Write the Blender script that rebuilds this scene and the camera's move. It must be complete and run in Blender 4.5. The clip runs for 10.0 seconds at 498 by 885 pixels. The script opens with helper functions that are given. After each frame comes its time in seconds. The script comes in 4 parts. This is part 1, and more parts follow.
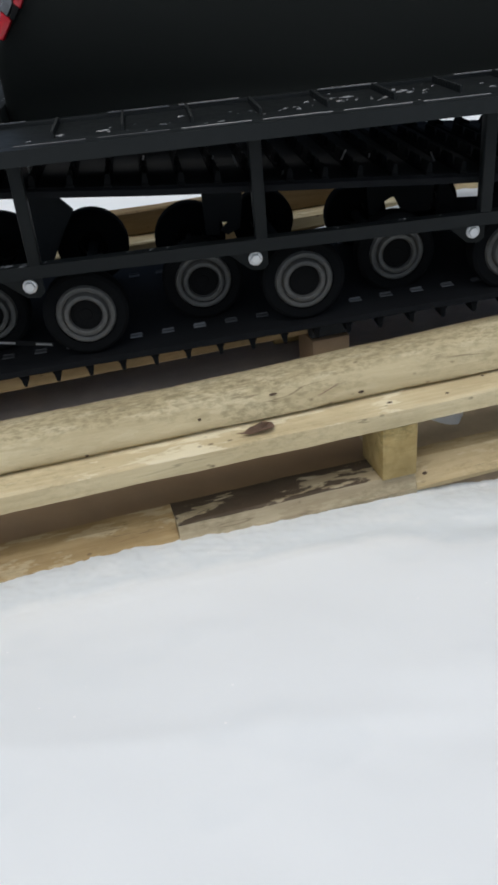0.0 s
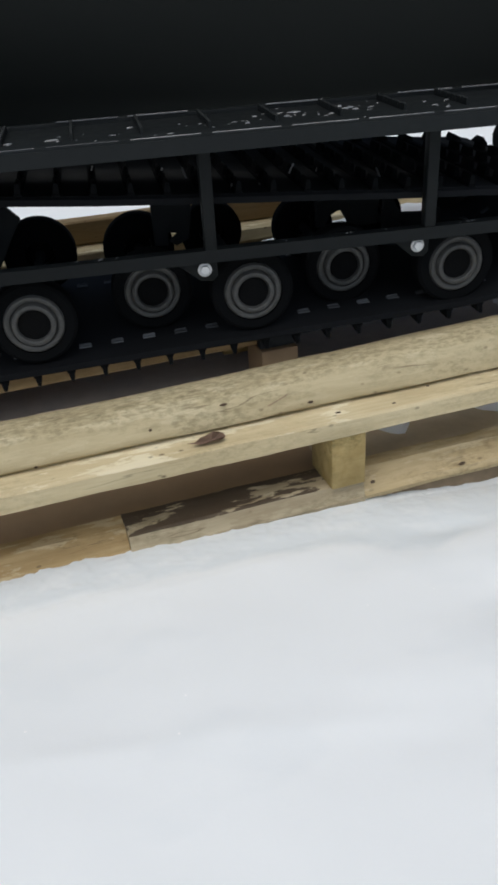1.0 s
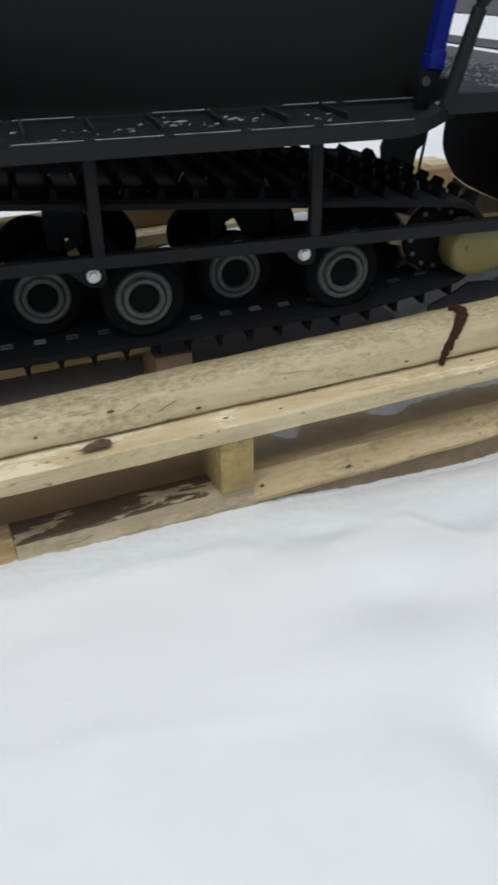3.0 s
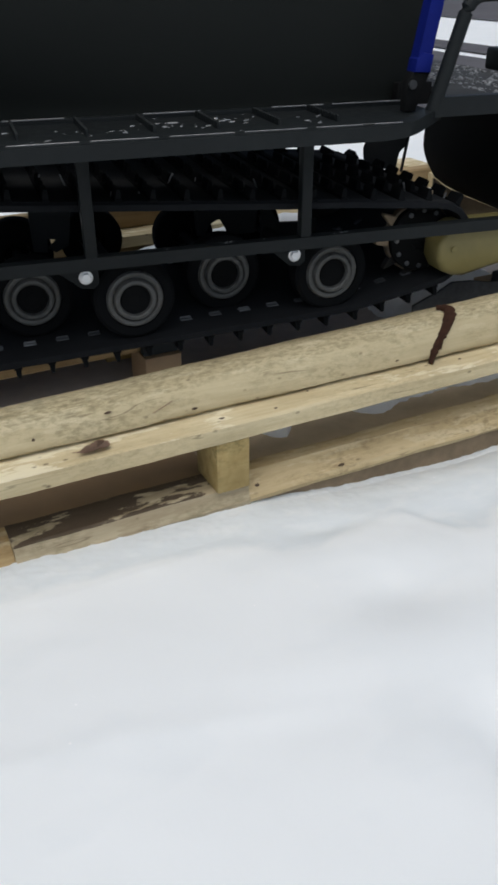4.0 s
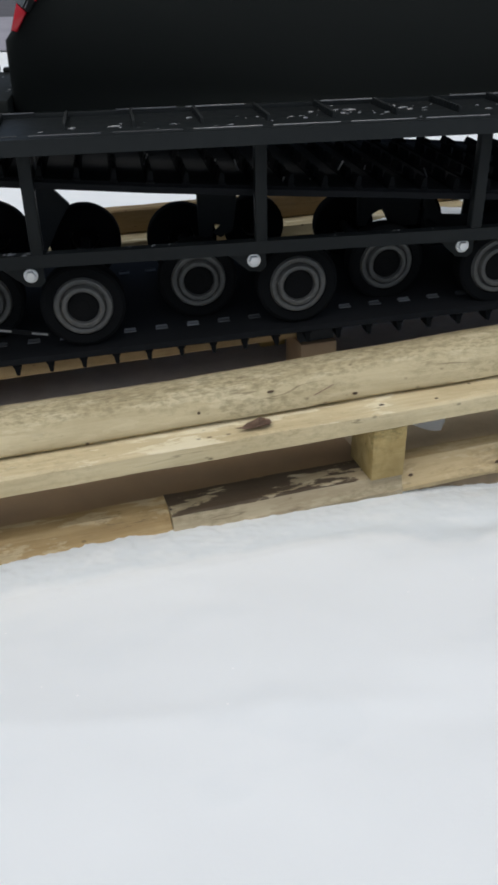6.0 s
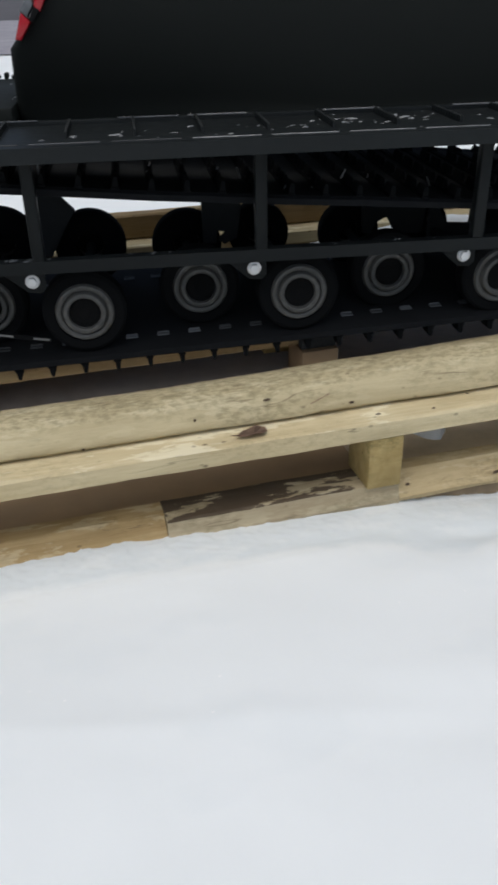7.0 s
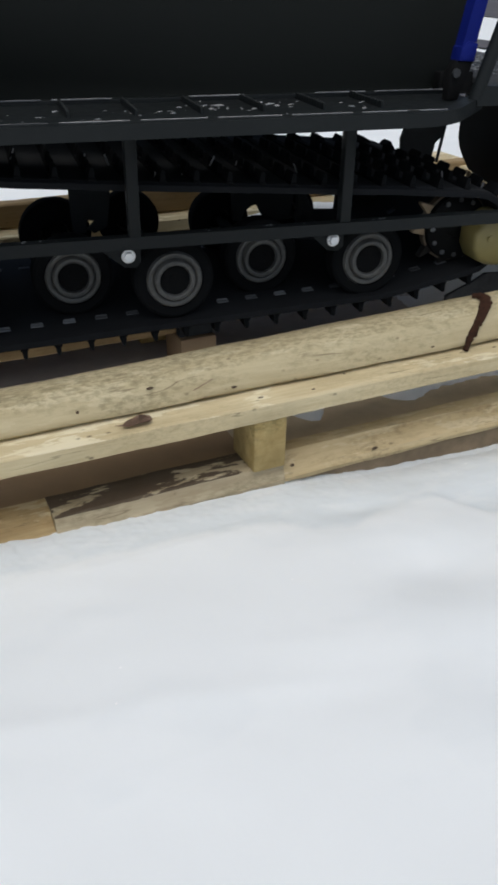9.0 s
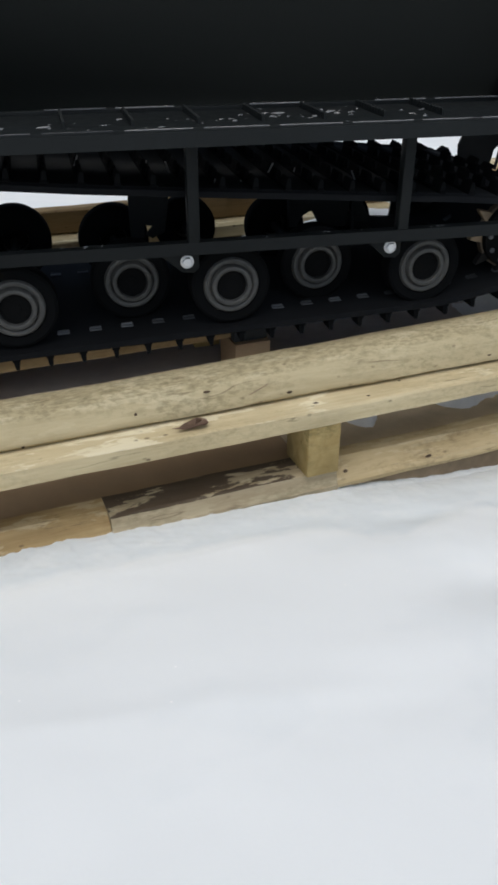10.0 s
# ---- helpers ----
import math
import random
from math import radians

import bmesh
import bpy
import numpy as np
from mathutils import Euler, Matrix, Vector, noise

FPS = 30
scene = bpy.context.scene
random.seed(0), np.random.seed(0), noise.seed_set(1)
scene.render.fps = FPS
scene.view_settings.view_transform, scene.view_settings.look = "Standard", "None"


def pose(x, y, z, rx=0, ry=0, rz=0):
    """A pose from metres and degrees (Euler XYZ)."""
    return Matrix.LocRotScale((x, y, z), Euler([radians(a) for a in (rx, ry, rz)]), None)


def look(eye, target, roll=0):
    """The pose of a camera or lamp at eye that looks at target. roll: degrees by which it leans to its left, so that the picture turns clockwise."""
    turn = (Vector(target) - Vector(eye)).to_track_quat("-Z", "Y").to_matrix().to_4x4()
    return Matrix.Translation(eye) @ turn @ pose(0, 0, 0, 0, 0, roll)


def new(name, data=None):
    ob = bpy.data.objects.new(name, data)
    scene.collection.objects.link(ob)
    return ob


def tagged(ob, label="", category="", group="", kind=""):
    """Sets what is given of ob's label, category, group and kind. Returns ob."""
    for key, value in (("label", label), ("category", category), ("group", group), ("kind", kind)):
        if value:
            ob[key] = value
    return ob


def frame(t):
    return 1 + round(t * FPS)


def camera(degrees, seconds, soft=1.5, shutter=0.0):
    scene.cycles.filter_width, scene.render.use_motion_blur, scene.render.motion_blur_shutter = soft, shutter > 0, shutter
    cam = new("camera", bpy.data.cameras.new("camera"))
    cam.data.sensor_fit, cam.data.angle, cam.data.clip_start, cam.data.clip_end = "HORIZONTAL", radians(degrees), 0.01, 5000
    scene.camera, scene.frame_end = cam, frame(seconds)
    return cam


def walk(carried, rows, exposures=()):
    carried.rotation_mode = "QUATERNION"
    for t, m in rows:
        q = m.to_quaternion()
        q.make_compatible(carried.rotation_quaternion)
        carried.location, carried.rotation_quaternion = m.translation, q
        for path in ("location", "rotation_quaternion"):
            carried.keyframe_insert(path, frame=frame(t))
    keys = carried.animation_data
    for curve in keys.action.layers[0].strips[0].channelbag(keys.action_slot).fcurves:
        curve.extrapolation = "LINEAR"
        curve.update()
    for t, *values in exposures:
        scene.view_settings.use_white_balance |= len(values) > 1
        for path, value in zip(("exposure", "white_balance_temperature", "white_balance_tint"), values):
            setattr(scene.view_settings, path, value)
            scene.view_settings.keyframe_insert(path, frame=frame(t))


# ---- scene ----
cam = camera(34.6, 10.0, soft=3.1, shutter=0.3)
# seconds, eye in metres, then the camera's three angles in degrees
EXPOSURE = 0.0
ROWS = [
    (0.0, 0.0118, 0.0017, 0.7225, 58.946, 4.758, -7.815),
    (0.5, 0.0015, 0.0115, 0.7174, 58.614, 3.791, -9.735),
    (1.0, 0.0067, -0.0029, 0.7262, 59.431, 3.107, -11.207),
    (1.5, -0.0054, -0.0040, 0.7248, 59.330, 2.572, -12.410),
    (2.0, 0.0056, -0.0094, 0.7263, 59.290, 2.209, -13.041),
    (2.5, 0.0110, -0.0079, 0.7267, 59.308, 1.453, -14.235),
    (3.0, 0.0468, -0.0238, 0.7334, 59.555, 0.765, -16.659),
    (3.2, 0.0686, -0.0346, 0.7383, 59.902, 1.318, -17.789),
    (4.3, -0.0112, -0.0120, 0.7361, 59.465, -0.079, -19.014),
    (4.5, -0.0128, -0.0104, 0.7261, 59.566, 0.018, -18.446),
    (5.0, -0.0590, -0.0174, 0.7242, 59.441, 0.417, -14.238),
    (5.5, -0.0580, -0.0186, 0.7240, 59.396, 0.697, -10.840),
    (5.7, -0.0560, -0.0245, 0.7197, 59.655, 0.991, -10.257),
    (6.8, -0.0614, -0.0246, 0.7292, 59.431, 0.737, -8.305),
    (7.0, -0.0271, -0.0289, 0.7297, 59.806, 0.996, -8.212),
    (7.5, 0.0107, -0.0427, 0.7373, 59.478, 0.180, -12.934),
    (8.0, 0.0142, -0.0399, 0.7342, 59.115, -0.509, -17.818),
    (8.5, -0.0209, -0.0299, 0.7222, 59.245, -0.768, -18.742),
    (9.0, -0.0430, -0.0323, 0.7239, 59.238, -0.814, -17.448),
    (9.5, -0.0557, -0.0286, 0.7217, 59.096, -0.386, -15.423),
    (10.0, -0.0611, -0.0350, 0.7275, 59.561, -0.240, -14.164),
]

walk(cam, [(t, pose(x, y, z, a, b, c)) for t, x, y, z, a, b, c in ROWS], exposures=[(0.0, EXPOSURE), (10.0, EXPOSURE)])

# ---- light: an overcast winter day, late ----
world = bpy.data.worlds.new("overcast_sky")
scene.world = world
world.use_nodes = True
wn, wl = world.node_tree.nodes, world.node_tree.links
sky = wn.new("ShaderNodeTexSky")
sky.sky_type, sky.sun_disc = "NISHITA", False
sky.sun_elevation, sky.sun_rotation = radians(71), radians(205)
sky.air_density, sky.dust_density, sky.ozone_density = 1.0, 4.0, 0.6
wn["Background"].inputs["Strength"].default_value = 0.085
wl.new(sky.outputs["Color"], wn["Background"].inputs["Color"])

sun_data = bpy.data.lights.new("sun", "SUN")
sun_data.energy, sun_data.angle, sun_data.color = 1.42, radians(90), (0.965, 1.0, 0.965)
sun = new("sun", sun_data)
sun.matrix_world = look((-0.6, -0.7, 6.0), (0.3, 1.2, 0.0))


# ---- materials ----
class Shader:
    """A material with a Principled shader and short ways to add nodes."""

    def __init__(self, name, rough=0.6, metal=0.0, base=(0.5, 0.5, 0.5), spec=0.5):
        self.mat = bpy.data.materials.new(name)
        self.mat.use_nodes = True
        self.n, self.l = self.mat.node_tree.nodes, self.mat.node_tree.links
        self.p = self.n["Principled BSDF"]
        self.p.inputs["Base Color"].default_value = (*base, 1)
        self.p.inputs["Roughness"].default_value = rough
        self.p.inputs["Metallic"].default_value = metal
        self.p.inputs["Specular IOR Level"].default_value = spec
        self.co = self.n.new("ShaderNodeTexCoord").outputs["Object"]

    def put(self, socket, value):
        if hasattr(value, "links"):
            self.l.new(value, socket)
        else:
            socket.default_value = value

    def scaled(self, scale, offset=None):
        m = self.n.new("ShaderNodeMapping")
        m.inputs["Scale"].default_value = scale
        self.l.new(self.co, m.inputs["Vector"])
        if offset is not None:
            self.l.new(offset, m.inputs["Location"])
        return m.outputs["Vector"]

    def random(self, factor):
        info = self.n.new("ShaderNodeObjectInfo")
        return self.math("MULTIPLY", info.outputs["Random"], factor)

    def math(self, op, a, b=0.0, clamp=False):
        m = self.n.new("ShaderNodeMath")
        m.operation, m.use_clamp = op, clamp
        self.put(m.inputs[0], a), self.put(m.inputs[1], b)
        return m.outputs[0]

    def noise(self, scale, vector=None, detail=5.0, rough=0.55, distort=0.0):
        t = self.n.new("ShaderNodeTexNoise")
        t.inputs["Scale"].default_value, t.inputs["Detail"].default_value = scale, detail
        t.inputs["Roughness"].default_value, t.inputs["Distortion"].default_value = rough, distort
        self.l.new(vector or self.co, t.inputs["Vector"])
        return t.outputs["Fac"]

    def voronoi(self, scale, vector=None):
        t = self.n.new("ShaderNodeTexVoronoi")
        t.inputs["Scale"].default_value = scale
        self.l.new(vector or self.co, t.inputs["Vector"])
        return t.outputs["Distance"]

    def ramp(self, fac, stops):
        r = self.n.new("ShaderNodeValToRGB")
        e = r.color_ramp.elements
        while len(e) < len(stops):
            e.new(0.5)
        for el, (at, col) in zip(e, stops):
            el.position, el.color = at, (*col, 1)
        self.l.new(fac, r.inputs["Fac"])
        return r.outputs["Color"]

    def step(self, fac, lo, hi):
        m = self.n.new("ShaderNodeMapRange")
        m.inputs["From Min"].default_value, m.inputs["From Max"].default_value = lo, hi
        self.l.new(fac, m.inputs["Value"])
        return m.outputs["Result"]

    def mix(self, fac, a, b, mode="MIX"):
        m = self.n.new("ShaderNodeMix")
        m.data_type, m.blend_type = "RGBA", mode
        self.put(m.inputs["Factor"], fac)
        for socket, v in ((m.inputs["A"], a), (m.inputs["B"], b)):
            self.put(socket, v if hasattr(v, "links") else (*v, 1))
        return m.outputs["Result"]

    def colour(self, out):
        self.l.new(out, self.p.inputs["Base Color"])
        return self

    def rough(self, out):
        self.l.new(out, self.p.inputs["Roughness"])
        return self

    def bump(self, height, strength=0.3, distance=0.002):
        b = self.n.new("ShaderNodeBump")
        b.inputs["Strength"].default_value, b.inputs["Distance"].default_value = strength, distance
        self.l.new(height, b.inputs["Height"])
        self.l.new(b.outputs["Normal"], self.p.inputs["Normal"])
        return self


def wood(name, light, dark, mould=0.0, mould_colour=(0.16, 0.15, 0.08), stain=0.0, rough=0.75, contrast=1.0, pale=0.0, flecks=0.5, crest=0.0, cracks=0.55, grain_run=(1.2, 26, 26)):
    """Sawn softwood with its grain along the object's x axis: streaks, worn pale patches, mould, flecks."""
    s = Shader(name, rough=rough, spec=0.22)
    shift = s.n.new("ShaderNodeCombineXYZ")
    s.l.new(s.random(7.0), shift.inputs[0]), s.l.new(s.random(3.0), shift.inputs[2])
    off = shift.outputs[0]
    grain = s.noise(3.0, s.scaled(grain_run, off), 6, 0.6, 0.6)
    fine = s.noise(9.0, s.scaled((2.5, 60, 60), off), 4, 0.7)
    mid = tuple((a + b) / 2 for a, b in zip(light, dark))
    col = s.ramp(s.math("ADD", s.math("MULTIPLY", grain, 0.72), s.math("MULTIPLY", fine, 0.28)), [(0.47 - 0.15 / contrast, dark), (0.48, mid), (0.48 + 0.14 / contrast, light)])
    # broad discoloured stretches
    blot = s.noise(3.2, s.scaled((1, 3.2, 3.2), off), 6, 0.6)
    col = s.mix(s.math("MULTIPLY", s.step(blot, 0.44, 0.66), 0.42), col, tuple(c * k for c, k in zip(dark, (0.72, 0.68, 0.60))))
    if pale:
        patch = s.step(s.noise(20.0, s.scaled((0.55, 2.0, 2.0), off), 6, 0.62), 0.535, 0.565)
        worn = s.n.new("ShaderNodeSeparateXYZ")
        s.l.new(s.n.new("ShaderNodeNewGeometry").outputs["Normal"], worn.inputs[0])
        patch = s.math("MULTIPLY", patch, s.step(worn.outputs[2], 0.2, 0.7))
        col = s.mix(s.math("MULTIPLY", patch, pale), col, (0.79, 0.715, 0.51))
    if mould:
        large = s.step(s.noise(7.0, s.scaled((0.6, 2.5, 2.5), off), 5, 0.6), 0.44, 0.62)
        small = s.step(s.noise(90.0, s.scaled((0.60, 1.3, 1.3), off), 6, 0.75), 0.46, 0.60)
        col = s.mix(s.math("MULTIPLY", s.math("MULTIPLY", large, small), mould), col, mould_colour)
    if crest:
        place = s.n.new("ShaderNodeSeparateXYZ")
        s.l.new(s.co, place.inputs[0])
        facing = s.n.new("ShaderNodeSeparateXYZ")
        s.l.new(s.n.new("ShaderNodeNewGeometry").outputs["Normal"], facing.inputs[0])
        high = s.step(s.math("ADD", facing.outputs[2], s.math("MULTIPLY", s.noise(17.0, s.scaled((0.5, 1, 1), off), 5, 0.7), 0.9)), 1.02, 1.28)
        specks = s.step(s.noise(130.0, s.scaled((0.55, 1.2, 1.2), off), 5, 0.7), 0.44, 0.60)
        col = s.mix(s.math("MULTIPLY", s.math("MULTIPLY", high, specks), crest), col, (0.185, 0.160, 0.088))
        # browner towards the beam's lower edge
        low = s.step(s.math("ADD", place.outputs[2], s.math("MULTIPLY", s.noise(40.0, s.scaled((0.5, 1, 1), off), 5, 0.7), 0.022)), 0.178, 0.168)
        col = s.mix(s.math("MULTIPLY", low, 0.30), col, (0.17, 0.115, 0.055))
    if cracks:
        run = s.noise(22.0, s.scaled((0.13, 1.6, 1.6), off), 3, 0.55, 0.4)
        line = s.step(s.math("ABSOLUTE", s.math("SUBTRACT", run, 0.5)), 0.012, 0.004)
        some = s.step(s.noise(11.0, s.scaled((0.7, 1.4, 1.4), off), 3, 0.6), 0.56, 0.63)
        col = s.mix(s.math("MULTIPLY", s.math("MULTIPLY", line, some), cracks), col, (0.14, 0.105, 0.06))
    if stain:
        upward = s.n.new("ShaderNodeSeparateXYZ")
        s.l.new(s.n.new("ShaderNodeNewGeometry").outputs["Normal"], upward.inputs[0])
        turned = s.n.new("ShaderNodeMapping")
        turned.inputs["Location"].default_value, turned.inputs["Rotation"].default_value, turned.inputs["Scale"].default_value = (0.171, 0.339, 0), (0, 0, 0.45), (-0.9, -3.0, 3.0)
        s.l.new(s.co, turned.inputs["Vector"])
        patch = s.step(s.noise(11.0, turned.outputs[0], 9, 0.66), 0.548, 0.518)
        patch = s.math("MULTIPLY", patch, s.step(upward.outputs[2], 0.55, 0.80))
        col = s.mix(s.math("MULTIPLY", patch, stain), col, (0.068, 0.048, 0.033))
    if flecks:
        dots = s.step(s.voronoi(58.0, s.scaled((0.55, 1.0, 1.0), off)), 0.16, 0.09)
        some = s.step(s.noise(16.0, None, 3, 0.6), 0.52, 0.60)
        col = s.mix(s.math("MULTIPLY", s.math("MULTIPLY", dots, some), flecks), col, (0.09, 0.06, 0.035))
    s.colour(col)
    return s.bump(s.math("ADD", s.math("ADD", grain, s.math("MULTIPLY", fine, 0.7)), s.math("MULTIPLY", blot, 0.5)), 0.6, 0.0016).mat


def black_paint(name, base, rough, dust=0.25, grain=0.0, spec=0.4):
    """Black painted steel or plastic, with thin dust and scuffs."""
    s = Shader(name, rough=rough, spec=spec)
    big = s.noise(3.0, None, 6, 0.6)
    small = s.noise(60.0, None, 5, 0.65)
    col = s.mix(s.math("MULTIPLY", s.step(s.math("ADD", s.math("MULTIPLY", big, 0.6), s.math("MULTIPLY", small, 0.4)), 0.45, 0.75), dust), base, tuple(b * 2.2 + 0.006 for b in base))
    s.colour(col)
    s.rough(s.math("ADD", s.math("MULTIPLY", small, 0.22), rough - 0.1))
    return s.bump(s.noise(grain, None, 2, 0.5) if grain else small, 0.25 if grain else 0.12, 0.0006).mat


# width, along x, of the trough beside the pallet and its painted shade
SHADED_TROUGH = [(-0.8, 0.076), (-0.27, 0.058), (-0.09, 0.069), (0.05, 0.072), (0.17, 0.082), (0.27, 0.096), (0.305, 0.108), (0.348, 0.149), (0.4, 0.166), (0.46, 0.139), (0.53, 0.124), (0.570, 0.134), (0.620, 0.214), (0.66, 0.232), (0.7, 0.199), (0.8, 0.166), (1.5, 0.136)]


def snow_material():
    s = Shader("snow", rough=0.62, spec=0.3)
    big = s.noise(1.6, None, 4, 0.5)
    mid = s.noise(22.0, None, 6, 0.6)
    grains = s.noise(420.0, None, 3, 0.7)
    col = s.mix(s.step(big, 0.35, 0.65), (0.838, 0.866, 0.874), (0.872, 0.898, 0.904))
    # darker bluish snow: flat patches, and shade beside the pallet painted as a scalloped band
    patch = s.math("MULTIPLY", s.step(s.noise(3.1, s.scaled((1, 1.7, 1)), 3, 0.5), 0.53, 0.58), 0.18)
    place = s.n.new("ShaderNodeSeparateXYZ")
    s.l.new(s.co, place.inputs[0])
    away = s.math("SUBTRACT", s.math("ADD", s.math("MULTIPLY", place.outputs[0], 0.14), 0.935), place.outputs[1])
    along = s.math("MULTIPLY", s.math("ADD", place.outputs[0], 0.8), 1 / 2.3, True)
    width = s.math("MULTIPLY", s.ramp(along, [((x + 0.8) / 2.3, (w / 0.3,) * 3) for x, w in SHADED_TROUGH]), 0.3)
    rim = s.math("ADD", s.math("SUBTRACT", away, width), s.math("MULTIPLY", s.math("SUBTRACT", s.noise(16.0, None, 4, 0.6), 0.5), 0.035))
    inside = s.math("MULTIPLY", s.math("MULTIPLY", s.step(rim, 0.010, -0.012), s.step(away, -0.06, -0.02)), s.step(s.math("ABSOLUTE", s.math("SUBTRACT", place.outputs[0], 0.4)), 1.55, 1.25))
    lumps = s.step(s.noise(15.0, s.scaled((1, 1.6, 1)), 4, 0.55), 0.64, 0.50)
    shade_band = s.math("MULTIPLY", inside, s.math("ADD", s.math("MULTIPLY", lumps, 0.40), 0.50))
    col = s.mix(s.math("MAXIMUM", patch, shade_band, True), col, (0.735, 0.785, 0.812))
    # glints painted as small white, smoother dots
    sparkle = s.math("MULTIPLY", s.step(s.voronoi(24.0), 0.042, 0.030), s.step(s.noise(5.0, None, 2, 0.5), 0.50, 0.56))
    s.colour(s.mix(sparkle, col, (1.0, 1.0, 1.0)))
    s.rough(s.math("SUBTRACT", 0.66, s.math("MULTIPLY", sparkle, 0.5)))
    return s.bump(s.math("ADD", s.math("MULTIPLY", mid, 0.8), s.math("MULTIPLY", grains, 0.2)), 0.17, 0.004).mat


def plain(name, base, rough, metal=0.0, vary=0.3, scale=40.0, spec=0.5, bump=0.15, each=0.0):
    s = Shader(name, rough=rough, metal=metal, spec=spec)
    a, b = s.noise(scale, None, 6, 0.65), s.noise(scale * 0.12, None, 4, 0.6)
    f = s.math("ADD", s.math("MULTIPLY", a, 0.55), s.math("MULTIPLY", b, 0.45))
    col = s.ramp(f, [(0.30, tuple(c * (1 - vary) for c in base)), (0.70, tuple(min(1, c * (1 + vary)) for c in base))])
    s.colour(s.mix(s.random(each), col, tuple(c * 0.12 for c in base)) if each else col)
    s.rough(s.math("ADD", s.math("MULTIPLY", a, 0.25), rough - 0.12))
    return s.bump(a, bump, 0.0008).mat


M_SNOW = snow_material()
M_DECK = wood("pale_sawn_pine", (0.690, 0.592, 0.380), (0.545, 0.445, 0.262), mould=0.35, mould_colour=(0.25, 0.20, 0.105), contrast=0.95, pale=0.8, flecks=0.7)
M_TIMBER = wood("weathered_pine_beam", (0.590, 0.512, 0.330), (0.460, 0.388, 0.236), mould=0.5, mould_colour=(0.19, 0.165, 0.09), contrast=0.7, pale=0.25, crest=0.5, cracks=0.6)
M_RUNNER = wood("yellow_pine_runner", (0.505, 0.378, 0.20), (0.36, 0.25, 0.118), mould=0.35, mould_colour=(0.19, 0.14, 0.07), contrast=1.0, pale=0.3)
M_HEWN = wood("hewn_pine_runner", (0.585, 0.475, 0.285), (0.44, 0.34, 0.185), mould=0.7, mould_colour=(0.22, 0.165, 0.09), contrast=0.9, pale=0.22)
M_STAIN = wood("stained_runner", (0.50, 0.425, 0.29), (0.35, 0.285, 0.185), mould=0.5, stain=0.93, pale=0.3)
M_FAR = wood("brown_pine_beam", (0.40, 0.29, 0.155), (0.28, 0.19, 0.095), mould=0.4)
M_BLOCK = wood("mouldy_pine_block", (0.47, 0.36, 0.165), (0.33, 0.24, 0.095), mould=0.8, mould_colour=(0.17, 0.15, 0.06), contrast=1.3, pale=0.15, cracks=0.0, grain_run=(14, 14, 10))
M_TAN = plain("dull_tan_board", (0.53, 0.435, 0.305), 0.75, vary=0.2, scale=20, spec=0.2)
M_PLY = plain("brown_fibreboard", (0.355, 0.25, 0.152), 0.7, vary=0.12, scale=25, spec=0.25)
M_GREY = plain("light_grey_board", (0.50, 0.455, 0.42), 0.75, vary=0.25, scale=18, spec=0.2)
M_BODY = black_paint("black_body_panel", (0.0119, 0.0142, 0.0134), 0.6, dust=0.12, grain=300, spec=0.14)
M_FRAME = black_paint("black_powder_coat", (0.0096, 0.0122, 0.0132), 0.5, dust=0.35, spec=0.2)
M_RUBBER = black_paint("black_rubber", (0.0400, 0.0440, 0.0470), 0.85, dust=0.2, spec=0.08)
M_TYRE = black_paint("black_tyre_rubber", (0.0088, 0.0096, 0.0105), 0.9, dust=0.05, spec=0.04)
M_BELT = black_paint("black_track_rubber", (0.0120, 0.0132, 0.0150), 0.8, dust=0.4, spec=0.10)
M_TREAD = black_paint("lightened_tread_rubber", (0.0230, 0.0246, 0.0262), 0.85, dust=0.6, spec=0.06)
M_HOOD = black_paint("black_plastic_hood", (0.0075, 0.0080, 0.0075), 0.75, dust=0.25, grain=500, spec=0.06)
M_RIM = plain("dull_zinc_rim", (0.104, 0.106, 0.102), 0.55, metal=0.1, vary=0.35, scale=70)
M_HUB = plain("dark_hub", (0.006, 0.0065, 0.007), 0.8, vary=0.3, spec=0.15)
M_ZINC = plain("bright_zinc", (0.72, 0.74, 0.76), 0.38, metal=0.55, vary=0.12)
M_WORN = plain("worn_steel_edge", (0.30, 0.31, 0.32), 0.45, metal=0.6, vary=0.45, scale=90)
M_CLIP = plain("steel_track_clip", (0.21, 0.225, 0.245), 0.5, metal=0.4, vary=0.4, scale=90, each=0.9)
M_CAST = plain("yellowed_cast_housing", (0.225, 0.190, 0.072), 0.45, vary=0.15, scale=30)
M_RING = plain("brown_polymer_ring", (0.185, 0.145, 0.105), 0.6, vary=0.4)
M_TOOTH_SHADE = plain("shaded_grimy_tooth", (0.009, 0.008, 0.007), 0.7, vary=0.4)
M_SKID = plain("dark_brown_plank", (0.23, 0.175, 0.115), 0.8, vary=0.35, scale=30, spec=0.2)
M_TOOTH = plain("tan_polymer_tooth", (0.33, 0.25, 0.16), 0.6, vary=0.2)
M_BLUE = plain("blue_gloss_paint", (0.005, 0.013, 0.165), 0.6, vary=0.15, spec=0.15)
M_RED = plain("red_lens", (0.42, 0.01, 0.02), 0.2, vary=0.1)
M_LEAF = plain("dry_brown_leaf", (0.225, 0.145, 0.10), 0.65, vary=0.4, scale=120)
M_STRAP = plain("rusty_bark_strip", (0.038, 0.018, 0.011), 0.85, vary=0.6, scale=90, spec=0.12, bump=0.6)
M_DUST_SHADE = plain("dusted_plate_and_shade", (0.052, 0.054, 0.056), 0.7, vary=0.5, scale=60, spec=0.2)
